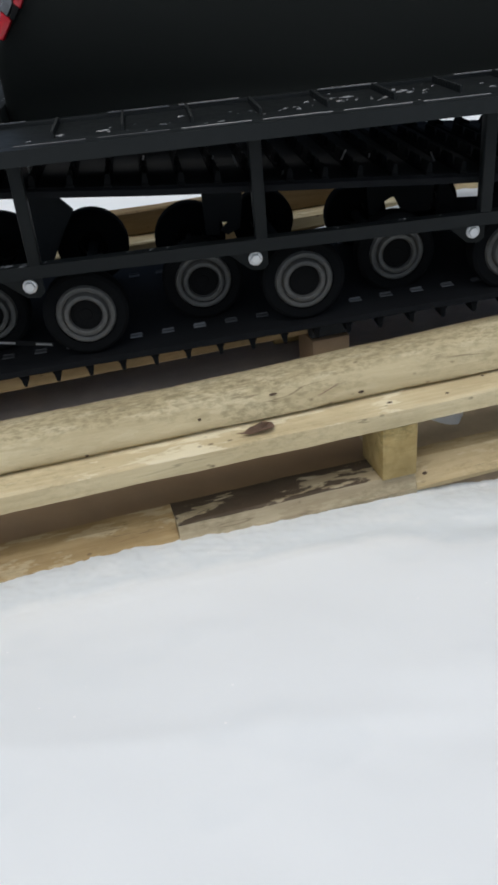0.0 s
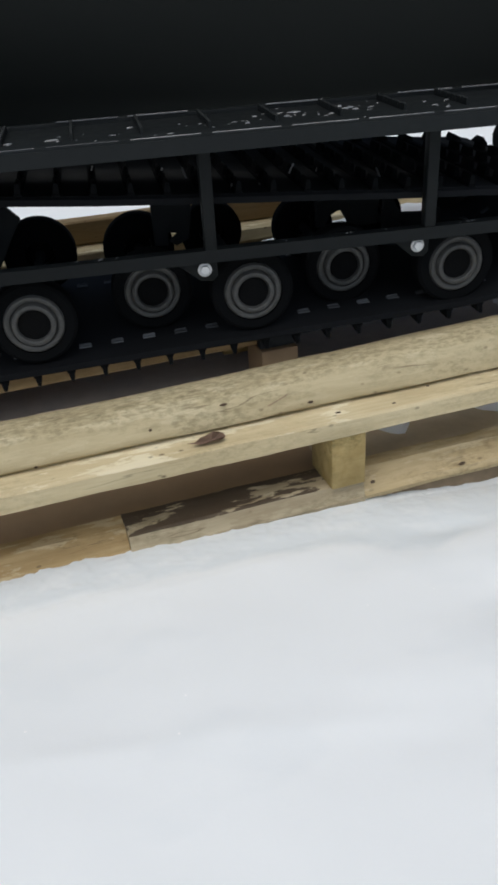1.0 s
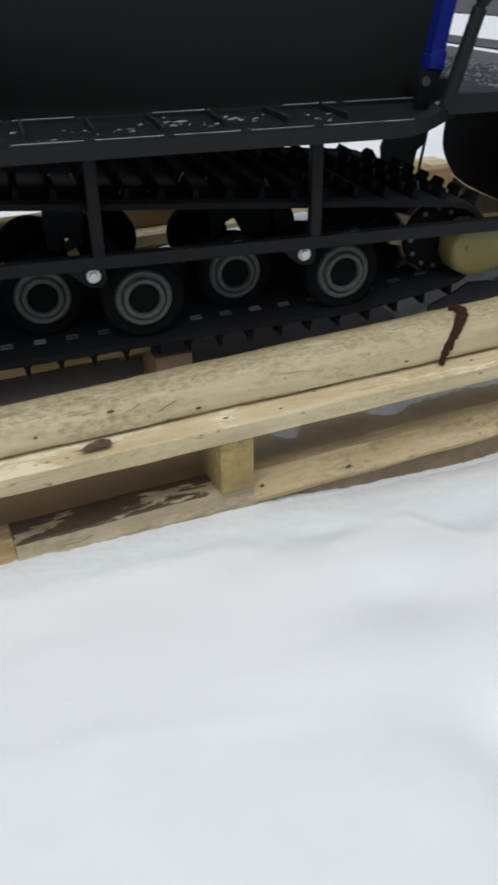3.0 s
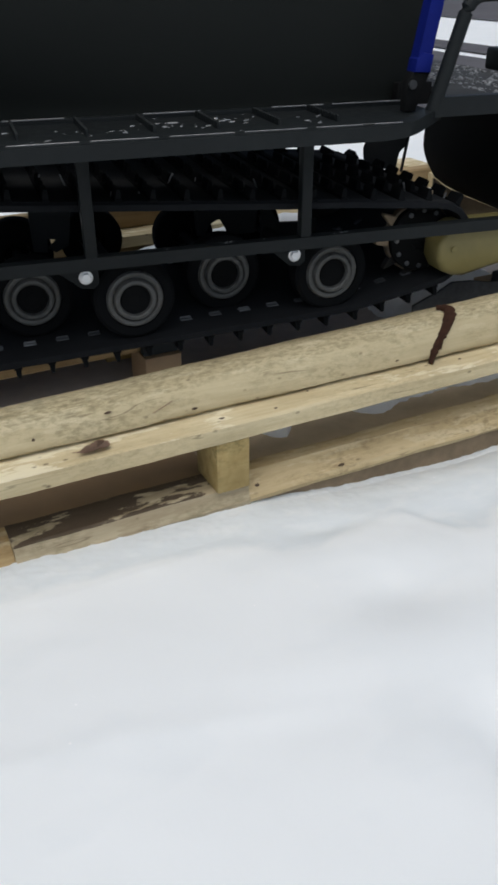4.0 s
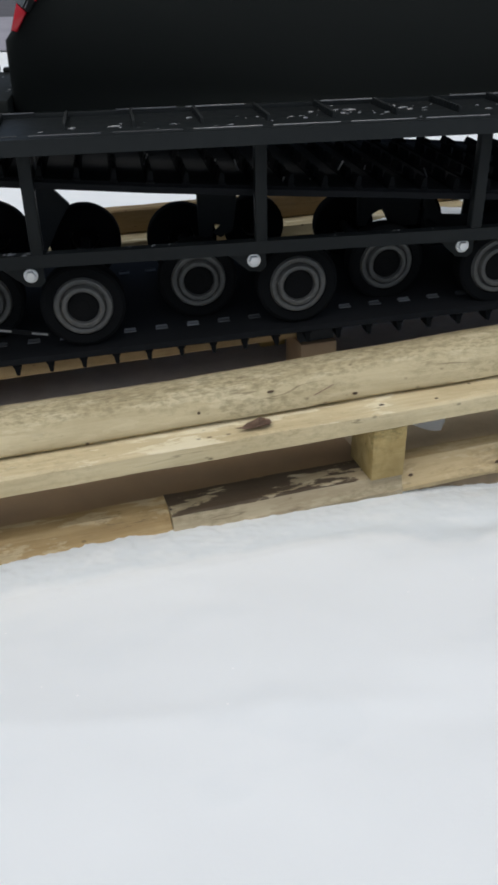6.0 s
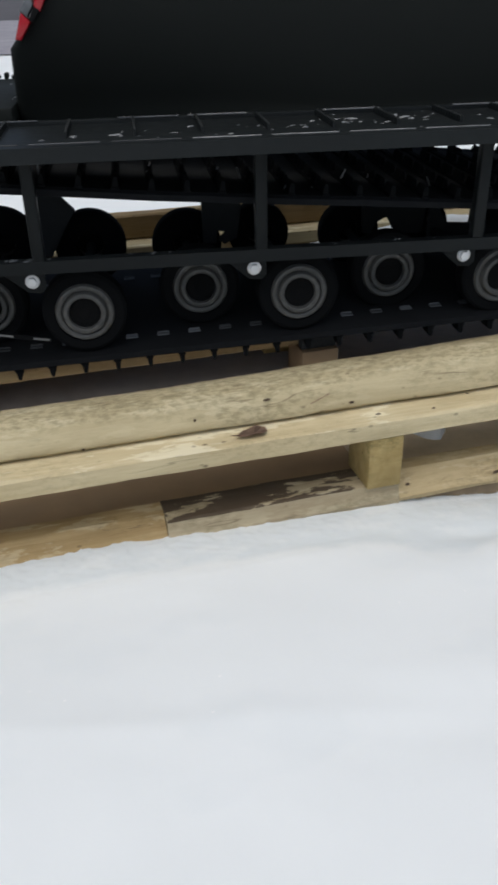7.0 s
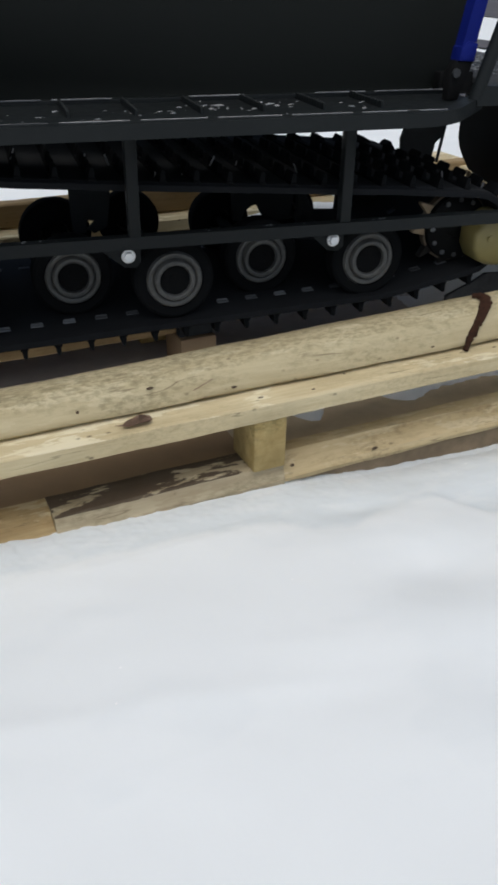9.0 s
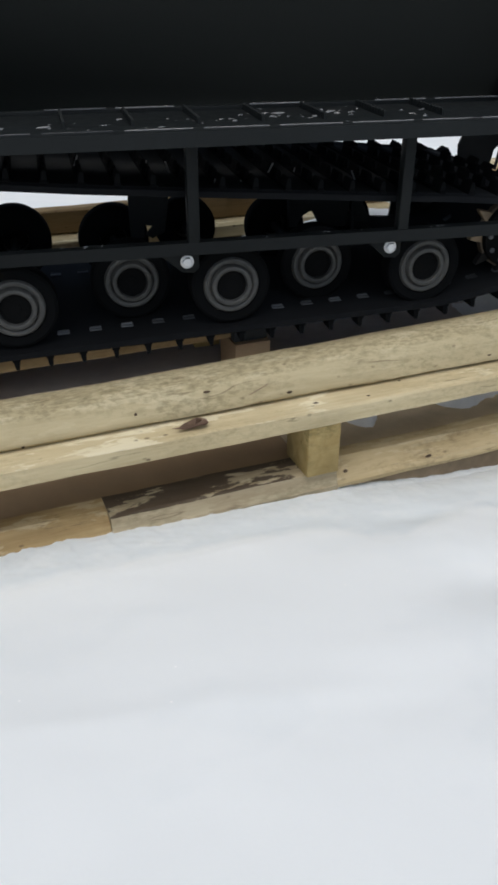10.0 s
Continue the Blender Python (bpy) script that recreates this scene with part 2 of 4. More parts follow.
M_KNOT = plain("dark_knot", (0.075, 0.048, 0.028), 0.8, vary=0.5, scale=200)
M_ROAD = plain("wet_asphalt", (0.105, 0.103, 0.113), 0.85, vary=0.3, scale=3, spec=0.15)
M_SLUSH = plain("grey_slush", (0.30, 0.292, 0.325), 0.8, vary=0.3, scale=2.5, spec=0.2)
M_CRUMB = plain("melting_snow_crumb", (0.27, 0.28, 0.29), 0.5, vary=0.5, scale=150)


# ---- mesh helpers ----
WORLD = {}


def thing(name, place, label, category, group="", kind=""):
    ob = new(name)
    ob.matrix_world = place
    ob.empty_display_size = 0.1
    WORLD[ob] = place
    return tagged(ob, label, category, group, kind)


def to_mesh(name, bm, mat, smooth=0.6):
    bmesh.ops.recalc_face_normals(bm, faces=bm.faces)
    me = bpy.data.meshes.new(name)
    bm.to_mesh(me)
    bm.free()
    me.materials.append(mat)
    if smooth:
        me.shade_smooth()
        me.set_sharp_from_angle(angle=smooth)
    return me


def part(name, bm, mat, parent, label="", where=None, smooth=0.6):
    """One mesh under a thing or a part; its geometry is given in the world, or in the frame `where`."""
    if where is not None:
        bm.transform(where)
    bm.transform(WORLD[parent].inverted())
    ob = new(name, to_mesh(name, bm, mat, smooth))
    ob.parent = parent
    WORLD[ob] = WORLD[parent]
    return tagged(ob, label)


def shared(name, me, parent, where, label=""):
    """A part that shares its mesh with its likes, at a pose in the world."""
    ob = new(name, me)
    ob.parent = parent
    ob.matrix_basis = WORLD[parent].inverted() @ where
    WORLD[ob] = where
    return tagged(ob, label)


def solo(name, bm, mat, label, category, kind="", smooth=0.6):
    ob = new(name, to_mesh(name, bm, mat, smooth))
    WORLD[ob] = Matrix()
    return tagged(ob, label, category, kind=kind)


def box(x0, x1, y0, y1, z0, z1, bevel=0.002, segments=2, bm=None):
    bm = bm or bmesh.new()
    made = bmesh.ops.create_cube(bm, size=1.0)["verts"]
    for v in made:
        v.co = Vector(((x0 + x1) / 2 + v.co.x * (x1 - x0), (y0 + y1) / 2 + v.co.y * (y1 - y0), (z0 + z1) / 2 + v.co.z * (z1 - z0)))
    if bevel:
        edges = list({e for v in made for e in v.link_edges})
        bmesh.ops.bevel(bm, geom=edges, offset=bevel, segments=segments, profile=0.5, affect="EDGES")
    return bm


def prism(profile, depth0, depth1, axis="y", bevel=0.0, bm=None, segments=2):
    """A 2D outline pushed along an axis. axis y: outline in x, z; axis x: outline in y, z; axis z: outline in x, y."""
    bm = bm or bmesh.new()
    put = {"y": lambda a, b, d: (a, d, b), "x": lambda a, b, d: (d, a, b), "z": lambda a, b, d: (a, b, d)}[axis]
    lo = [bm.verts.new(put(a, b, depth0)) for a, b in profile]
    hi = [bm.verts.new(put(a, b, depth1)) for a, b in profile]
    n = len(profile)
    faces = [bm.faces.new(lo), bm.faces.new(hi[::-1])]
    faces += [bm.faces.new((lo[i], hi[i], hi[(i + 1) % n], lo[(i + 1) % n])) for i in range(n)]
    bmesh.ops.recalc_face_normals(bm, faces=faces)
    if bevel:
        edges = [e for f in faces[:2] for e in f.edges]
        bmesh.ops.bevel(bm, geom=list(set(edges)), offset=bevel, segments=segments, profile=0.5, affect="EDGES")
    return bm


def lathe(profile, n=40, bm=None, at=(0, 0, 0), caps=True):
    """Turned about the y axis: the profile is a run of (radius, y)."""
    bm = bm or bmesh.new()
    rings = []
    for r, y in profile:
        rings.append([bm.verts.new((at[0] + r * math.cos(2 * math.pi * i / n), at[1] + y, at[2] + r * math.sin(2 * math.pi * i / n))) for i in range(n)])
    for a, b in zip(rings, rings[1:]):
        for i in range(n):
            bm.faces.new((a[i], b[i], b[(i + 1) % n], a[(i + 1) % n]))
    for ring, r in ((rings[0], profile[0][0]), (rings[-1], profile[-1][0])):
        if caps and r > 1e-6:
            bm.faces.new(ring)
    return bm


def tube(path, radius, n=14, bm=None, square=None):
    """A pipe, or with square=(half width, half height) a bar, along a run of points."""
    bm = bm or bmesh.new()
    pts = [Vector(p) for p in path]
    rings = []
    for i, p in enumerate(pts):
        d = (pts[min(i + 1, len(pts) - 1)] - pts[max(i - 1, 0)]).normalized()
        side = d.cross(Vector((0, 0, 1)) if abs(d.z) < 0.95 else Vector((0, 1, 0))).normalized()
        up = side.cross(d)
        if square:
            offs = [(square[0] * a, square[1] * b) for a, b in ((-1, -1), (1, -1), (1, 1), (-1, 1))]
        else:
            offs = [(radius * math.cos(2 * math.pi * k / n), radius * math.sin(2 * math.pi * k / n)) for k in range(n)]
        rings.append([bm.verts.new(p + side * a + up * b) for a, b in offs])
    for a, b in zip(rings, rings[1:]):
        for k in range(len(a)):
            bm.faces.new((a[k], b[k], b[(k + 1) % len(a)], a[(k + 1) % len(a)]))
    bm.faces.new(rings[0]), bm.faces.new(rings[-1])
    return bm


def curve_points(corners, radius, steps=6):
    """A run of points with its inner corners rounded."""
    pts = [Vector(c) for c in corners]
    out = [pts[0]]
    for a, b, c in zip(pts, pts[1:], pts[2:]):
        p, q = b + (a - b).normalized() * radius, b + (c - b).normalized() * radius
        out += [p.lerp(b, k / steps).lerp(b.lerp(q, k / steps), k / steps) for k in range(steps + 1)]
    return out + [pts[-1]]


def rough_plank(x0, x1, outline, step=0.02, wobble=0.0015, seed=0.0, taper=None):
    """A board or beam along x from an outline in (y, z), slightly uneven along its length."""
    bm = bmesh.new()
    count = max(2, int((x1 - x0) / step))
    rings = []
    for i in range(count + 1):
        x = x0 + (x1 - x0) * i / count
        ring = []
        for k, (y, z) in enumerate(outline):
            dy = noise.noise((x * 9.0, k * 0.9, seed)) * wobble + noise.noise((x * 38.0, k * 2.3, seed + 5)) * wobble * 0.35
            if taper and z > taper[0]:
                z = taper[0] + (z - taper[0]) * (1 + taper[1] * min(1.0, max(0.0, (x - 0.05) / 0.85)))
            dz = noise.noise((x * 8.0, k * 0.9, seed + 9)) * wobble + noise.noise((x * 42.0, k * 2.1, seed + 3)) * wobble * 0.35
            ring.append(bm.verts.new((x, y + dy, z + dz)))
        rings.append(ring)
    n = len(outline)
    for a, b in zip(rings, rings[1:]):
        for k in range(n):
            bm.faces.new((a[k], b[k], b[(k + 1) % n], a[(k + 1) % n]))
    bm.faces.new(rings[0]), bm.faces.new(rings[-1])
    return bm


def board_outline(y0, y1, z0, z1, r=0.003):
    return [(y0 + r, z0), (y1 - r, z0), (y1, z0 + r), (y1, z1 - r), (y1 - r, z1), (y0 + r, z1), (y0, z1 - r), (y0, z0 + r)]


# ---- ground ----
def snow_height(x, y):
    h = 0.010 * noise.noise((x * 1.7, y * 1.9, 0.3)) + 0.0035 * noise.noise((x * 6.5, y * 7.0, 4.1)) + 0.0012 * noise.noise((x * 24, y * 24, 7.7))
    front = 0.935 + 0.14 * x
    gap = front - y
    under = gap
    gap = 0.0005 if -0.035 < gap < 0.0005 else gap
    beside = min(1.0, max(0.0, (1.75 - abs(x - 0.4)) / 0.4))
    h += 0.033 * (1 - beside)
    if gap > 0 and beside > 0:
        edge = float(np.interp(x, [p[0] for p in SHADED_TROUGH], [p[1] for p in SHADED_TROUGH])) + 0.006 * noise.noise((x * 25, 5.0, 1.0))
        k = min(1.0, max(0.0, (gap - edge) / 0.065 + 0.6))
        h += beside * (0.0042 * k * k * (3 - 2 * k) + 0.006 * min(1.0, gap / 0.1) - 0.003)
        h += beside * 0.013 * math.exp(-gap / 0.10) * min(1.0, max(0.0, (0.42 - x) / 0.52))
        crest = min(0.6, max(0.22, 0.377 + 0.27 * x)) + 0.02 * noise.noise((x * 3.2, 4.0, 6.0))
        k = min(1.15, max(0.0, (gap - 0.07) / (crest - 0.07)))
        h += beside * 0.036 * (k if k < 0.92 else 0.92 + 0.08 * math.sin((k - 0.92) / 0.08 * math.pi / 2 if k < 1.0 else math.pi / 2))
        h += math.exp(-gap / 0.035) * (0.0020 * noise.noise((x * 40, y * 40, 2.0)) + 0.0018 * noise.noise((x * 110, y * 110, 6.0)))
    for cx, cy, rx, ry, d in ((0.66, 0.86, 0.110, 0.065, 0.0055), (0.465, 0.700, 0.080, 0.065, 0.009), (0.47, 0.42, 0.06, 0.08, 0.018), (0.44, 0.885, 0.07, 0.028, 0.004), (0.85, 0.72, 0.12, 0.07, 0.018), (0.30, 0.52, 0.2, 0.05, 0.004)):
        q = ((x - cx) / rx) ** 2 + ((y - cy) / ry) ** 2
        h -= 1.6 * d * math.exp(-q)
    if gap > -0.02:
        h -= beside * 0.042 * math.exp(-max(0.0, gap) / 0.075) * min(1.0, max(0.0, (x - 0.34) / 0.40))
    near = math.exp(-((math.hypot(x - 0.3, y - 1.0)) / 6.0) ** 2)
    if -0.9 < x < 1.9 and -1.3 < under <= -0.035:
        return -0.006 - 0.04 * min(1.0, max(0.0, (x - 0.30) / 0.25)) - 0.02 * min(1.0, -gap / 0.02)
    return h * near


def axis_steps(fine0, fine1, fine, reach):
    out = list(np.arange(fine0, fine1, fine))
    step, a, b = fine, fine0, fine1
    low, high = [], []
    while a > -reach or b < reach:
        step *= 1.35
        a, b = a - step, b + step
        low.append(a), high.append(b)
    return low[::-1] + out + high


def finer(steps, lo, hi, parts):
    """The same steps, split where the camera comes nearest."""
    out = []
    for a, b in zip(steps, steps[1:]):
        n = parts if lo <= a < hi else 1
        out += [a + (b - a) * k / n for k in range(n)]
    return out + [steps[-1]]


xs = finer(axis_steps(-0.8, 1.5, 0.0085, 900.0), -0.35, 0.95, 2)
ys = finer(axis_steps(0.10, 1.15, 0.0075, 900.0), 0.80, 1.10, 3)
gb = bmesh.new()
grid = [[gb.verts.new((x, y, snow_height(x, y))) for x in xs] for y in ys]
for r0, r1 in zip(grid, grid[1:]):
    for i in range(len(xs) - 1):
        gb.faces.new((r0[i], r0[i + 1], r1[i + 1], r1[i]))
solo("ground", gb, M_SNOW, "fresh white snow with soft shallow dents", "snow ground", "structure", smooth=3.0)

def strip(label, x0, x1, y0, y1, lean, mat=None):
    rb = bmesh.new()
    rows = []
    for i in range(161):
        y = y0 + (y1 - y0) * (i / 160) ** 1.6
        sh = lean * (y - 8.0)
        ragged = 0.06 * noise.noise((y * 1.3, x0, 0.0))
        rows.append([rb.verts.new((x + sh + ragged, y, snow_height(x + sh + ragged, y) + 0.015)) for x in np.linspace(x0, x1, 9)])
    for a, b in zip(rows, rows[1:]):
        for k in range(8):
            rb.faces.new((a[k], b[k], b[k + 1], a[k + 1]))
    solo("road", rb, mat or M_ROAD, label, "road", "structure", smooth=3.0)


strip("grey wet asphalt lane beside the snow bank", 2.4, 4.87, -30.0, 60.0, 0.0)
strip("bare asphalt rut between snow strips", 5.16, 5.80, -30.0, 60.0, 0.0)
strip("dark wet asphalt road beyond the snow bank", 8.93, 40.0, -30.0, 90.0, 0.0)
strip("dim violet-grey asphalt yard in the distance", -40.0, 1.0, 20.0, 90.0, 0.0)
strip("grey slush along the edge of the yard", -40.0, 1.0, 10.4, 19.99, 0.0, M_SLUSH)

# ---- the pallet ----
YAW = math.atan(0.14)
PAL = Matrix.Translation((0.0, 0.935, 0.0)) @ Matrix.Rotation(YAW, 4, "Z")
pallet = thing("pallet", PAL, "large sawn pine shipping pallet lying on snow", "pallet")


def pal(name, bm, mat, label="", smooth=0.6):
    return part(name, bm, mat, pallet, label, PAL, smooth)


U0, U1 = -0.85, 1.62
pal("deck_board", rough_plank(U0, U1, board_outline(0.0, 0.105, 0.123, 0.154, 0.003), seed=1), M_DECK, "pale pine deck board with a leaf on it")
pal("deck_board", rough_plank(U0, 0.345, board_outline(0.415, 0.515, 0.106, 0.136, 0.003), seed=2), M_RUNNER, "tan pine deck board under the track")
pal("deck_board", rough_plank(U0, U1, board_outline(0.66, 0.76, 0.106, 0.136, 0.003), seed=3), M_RUNNER)
pal("deck_board", rough_plank(U0, U1, board_outline(1.02, 1.20, 0.123, 0.154, 0.003), seed=4), M_DECK)
# the beam: a waney edge rounded towards the top
beam = [(0.062, 0.157), (0.136, 0.157), (0.140, 0.162), (0.140, 0.190), (0.132, 0.1985), (0.112, 0.203), (0.096, 0.2045), (0.081, 0.2035), (0.0695, 0.2005), (0.061, 0.1935), (0.0545, 0.183), (0.0490, 0.172), (0.0455, 0.1640), (0.0451, 0.1606), (0.0478, 0.1588)]
beam = [(v, 0.157 + (z - 0.157) * 0.92) for v, z in beam]
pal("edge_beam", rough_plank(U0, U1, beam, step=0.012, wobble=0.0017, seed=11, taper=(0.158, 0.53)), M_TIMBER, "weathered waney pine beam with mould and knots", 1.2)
pal("edge_beam", rough_plank(U0, U1, board_outline(1.085, 1.130, 0.156, 0.216, 0.004), step=0.02, wobble=0.002, seed=12), M_FAR, "tan sawn pine beam")
def waney(v0, v1, top, nose, foot=-0.017):
    """The outline of a runner whose front edge is hewn off at a slant."""
    return [(v0 + 0.004, foot), (v1, foot), (v1, top - 0.002), (v1 - 0.003, top), (v0 + nose + 0.004, top + 0.001), (v0 + nose, top - 0.001), (v0 + 0.006, top - 0.019), (v0 + 0.001, top - 0.026)]


pal("runner", rough_plank(U0, -0.020, waney(0.002, 0.075, 0.031, 0.034), seed=21, wobble=0.002), M_RUNNER, "yellow pine runner half sunk in snow", 0.5)
pal("runner", rough_plank(-0.0195, 0.354, waney(0.002, 0.075, 0.032, 0.010), seed=26, wobble=0.002), M_STAIN, "pine runner smeared with flaking dark brown paint", 0.5)
pal("runner", rough_plank(0.3545, U1, waney(0.002, 0.073, 0.033, 0.034, -0.001), seed=27, wobble=0.002), M_HEWN, "yellow pine runner with a hewn edge over a gap in the snow", 0.5)
pal("skid", rough_plank(0.37, U1, board_outline(0.014, 0.066, -0.064, -0.0035, 0.003), seed=31), M_SKID, "dark brown plank in the gap beneath the runner")
pal("runner", rough_plank(U0, U1, board_outline(1.13, 1.20, -0.03, 0.030, 0.004), seed=23), M_RUNNER)
for u in (-0.56, 0.325, 1.21):
    for v in (0.004, 0.555, 1.12):
        w = 0.028
        bm = box(u - w, u + w, v, v + 0.08, 0.0325, 0.122, 0.002)
        pal("block", bm, M_BLOCK, "mouldy yellow pine spacer block")
for u in (-0.54, 0.36, 1.23):
    pal("block", box(u - 0.037, u + 0.037, 0.383, 0.470, 0.009, 0.104, 0.002), M_PLY, "dull pine block under the inner deck board")
    pal("rubber_pad", box(u - 0.036, u + 0.034, 0.392, 0.4135, 0.1055, 0.137, 0.002), M_RUBBER, "black rubber pad")
    pal("cross_board", box(u - 0.05, u + 0.05, 0.56, 1.0, 0.079, 0.103, 0.002), M_RUNNER)
# the floor in three tones: brown, tan and, further in, lighter grey
pal("floor_sheet", box(U0 + 0.02, 0.33, 0.085, 0.205, 0.002, 0.008, 0.001), M_PLY, "smooth brown fibreboard sheet inside the pallet")
pal("floor_sheet", box(0.3305, U1 - 0.02, 0.085, 0.205, 0.002, 0.008, 0.001), M_TAN, "dull tan sheet inside the pallet, partly under snow")
pal("floor_sheet", box(U0 + 0.02, U1 - 0.02, 0.206, 1.11, 0.002, 0.0075, 0.001), M_GREY, "lighter grey sheet under the track")
pal("side_board", box(U0 + 0.03, U1 - 0.03, 1.050, 1.068, 0.031, 0.1215, 0.002), M_RUNNER, "tan pine board under the far deck board")
pal("cross_beam", box(1.52, 1.61, 0.16, 1.30, 0.155, 0.203, 0.004), M_DECK)

# ---- the tracked vehicle ----
vehicle = thing("tracked_vehicle", Matrix.Translation((0.3, 1.5, 0.14)), "black tracked snow vehicle standing on a pallet", "tracked vehicle")


def veh(name, bm, mat, label="", parent=None, smooth=0.6):
    return part(name, bm, mat, parent or vehicle, label, None, smooth)


TILT_Z = 0.036
X_L, X_R, Z_R = -0.62, 0.823, 0.289


def low_z(x):
    return 0.243 + TILT_Z * (x - 0.15) - 0.0725


# belt: its inner face as a closed run of (x, z)
loop = [(x, low_z(x)) for x in np.linspace(X_L, 0.655, 24)]
for a in np.linspace(-80, 88, 15):
    loop.append((X_R + 0.070 * math.cos(radians(a)), Z_R + 0.070 * math.sin(radians(a))))
for x, z in ((0.73, 0.367), (0.65, 0.3745), (0.545, 0.381), (0.46, 0.387), (0.378, 0.3935), (0.25, 0.4025), (0.127, 0.412), (0.0, 0.422), (-0.094, 0.431), (-0.18, 0.439), (-0.267, 0.447), (-0.4, 0.459), (-0.5, 0.466), (-0.60, 0.470)):
    loop.append((x, z))
r_i = (0.470 - low_z(X_L)) / 2
for a in np.linspace(100, 260, 13):
    loop.append((X_L + r_i * math.cos(radians(a)), low_z(X_L) + r_i + r_i * math.sin(radians(a))))
T0, T1 = 1.285, 1.80


def loop_frame(s):
    """The point, the way along and the outward normal at the length s of the loop."""
    for (ax, az), (bx, bz) in zip(loop, loop[1:] + loop[:1]):
        d = math.hypot(bx - ax, bz - az)
        if s <= d:
            k = s / d if d else 0
            t = ((bx - ax) / d, (bz - az) / d)
            return (ax + (bx - ax) * k, az + (bz - az) * k), t, (t[1], -t[0])
        s -= d
    return loop[0], (1, 0), (0, -1)


length = sum(math.hypot(b[0] - a[0], b[1] - a[1]) for a, b in zip(loop, loop[1:] + loop[:1]))
bm = bmesh.new()
cross = [(T0, 0.0), (T0, 0.010), (T0 + 0.004, 0.013), (T1 - 0.034, 0.013), (T1 - 0.024, 0.0155), (T1 - 0.003, 0.0155), (T1, 0.0125), (T1, 0.0)]
N = 150
rings = []
for i in range(N):
    (px, pz), t, nrm = loop_frame(length * i / N)
    rings.append([bm.verts.new((px + nrm[0] * h, y, pz + nrm[1] * h)) for y, h in cross])
for i in range(N):
    a, b = rings[i], rings[(i + 1) % N]
    for k in range(len(cross)):
        bm.faces.new((a[k], b[k], b[(k + 1) % len(cross)], a[(k + 1) % len(cross)]))
belt = veh("track_belt", bm, M_BELT, "ribbed black rubber track belt")
# the belt's outer face, coloured lighter to lift the shade under the footboard
tread = bmesh.new()
rings = []
for i in range(N):
    (px, pz), t, nrm = loop_frame(length * i / N)
    rings.append([tread.verts.new((px + nrm[0] * h, y, pz + nrm[1] * h)) for y, h in ((T0 + 0.006, 0.0128), (T0 + 0.007, 0.0142), (T1 - 0.038, 0.0142), (T1 - 0.037, 0.0128))])
for a, b in zip(rings, rings[1:] + rings[:1]):
    for k in range(3):
        tread.faces.new((a[k], b[k], b[k + 1], a[k + 1]))
veh("tread", tread, M_TREAD, "grey-black tread face, lightened against its shade", belt)

# one lug: a low bar across the belt with five teeth, in a frame of its own (x along, z outward)
lug = bmesh.new()
box(-0.007, 0.007, T0 + 0.004, T1 - 0.05, 0.0125, 0.018, 0.0015, 1, lug)
for k in range(6):
    y0 = T0 + 0.006 + k * 0.064
    tooth = [(-0.0050, 0.017), (0.0050, 0.017), (0.0040, 0.029), (0.0022, 0.0340), (-0.0026, 0.0330), (-0.0040, 0.027)]
    prism(tooth, y0, y0 + 0.036, "y", 0, lug)
prism([(-0.0125, 0.012), (0.0125, 0.012), (0.0100, 0.022), (0.0060, 0.0295), (-0.0010, 0.0260), (-0.0095, 0.023)], T1 - 0.058, T1 - 0.022, "y", 0, lug)
lug_mesh = to_mesh("lug", lug, M_TYRE)
clip = bmesh.new()
box(-0.011, 0.011, 0.0, 0.014, -0.0018, 0.0005, 0.0006, 1, clip)
box(-0.010, 0.010, 0.010, 0.012, -0.0045, -0.0012, 0.0006, 1, clip)
clip_mesh = to_mesh("clip", clip, M_CLIP)
# thin bright bars added for glints and small bits on the belt
glint_mesh = to_mesh("stud", box(0.0056, 0.0082, 0.0, 0.003, 0.012, 0.034, 0.0005, 1), M_WORN)
PITCH = 0.0575
chance = random.Random(21)
for i in range(int(length / PITCH)):
    (px, pz), t, nrm = loop_frame(i * PITCH + 0.02)
    m = Matrix(((t[0], 0, nrm[0], px), (0, 1, 0, 0), (t[1], 0, nrm[1], pz), (0, 0, 0, 1)))
    shared("lug", lug_mesh, belt, m)
    if chance.random() < 0.5:
        turn = Matrix.Rotation(chance.uniform(-0.5, 0.5), 4, "Y") @ Matrix.Diagonal((1, 1, chance.uniform(0.45, 1.0), 1))
        shared("stud", glint_mesh, belt, m @ Matrix.Translation((0, T0 + chance.uniform(0.03, 0.16), 0.004)) @ turn, "thin bright bar added for a glint")
    (px, pz), t, nrm = loop_frame(i * PITCH + 0.02 + PITCH / 2)
    for y in (T0 + 0.062, T1 - 0.12):
        m = Matrix(((t[0], 0, nrm[0], px), (0, 1, 0, y), (t[1], 0, nrm[1], pz), (0, 0, 0, 1)))
        shared("clip", clip_mesh, belt, m, "small steel clip")

# wheels
tyre_mesh = to_mesh("tyre", lathe([(0.052, 0.001), (0.066, 0.0005), (0.0715, 0.004), (0.0725, 0.008), (0.0725, 0.034), (0.0715, 0.038), (0.066, 0.0415), (0.03, 0.0415), (0.028, 0.018)], 48, caps=False), M_TYRE)
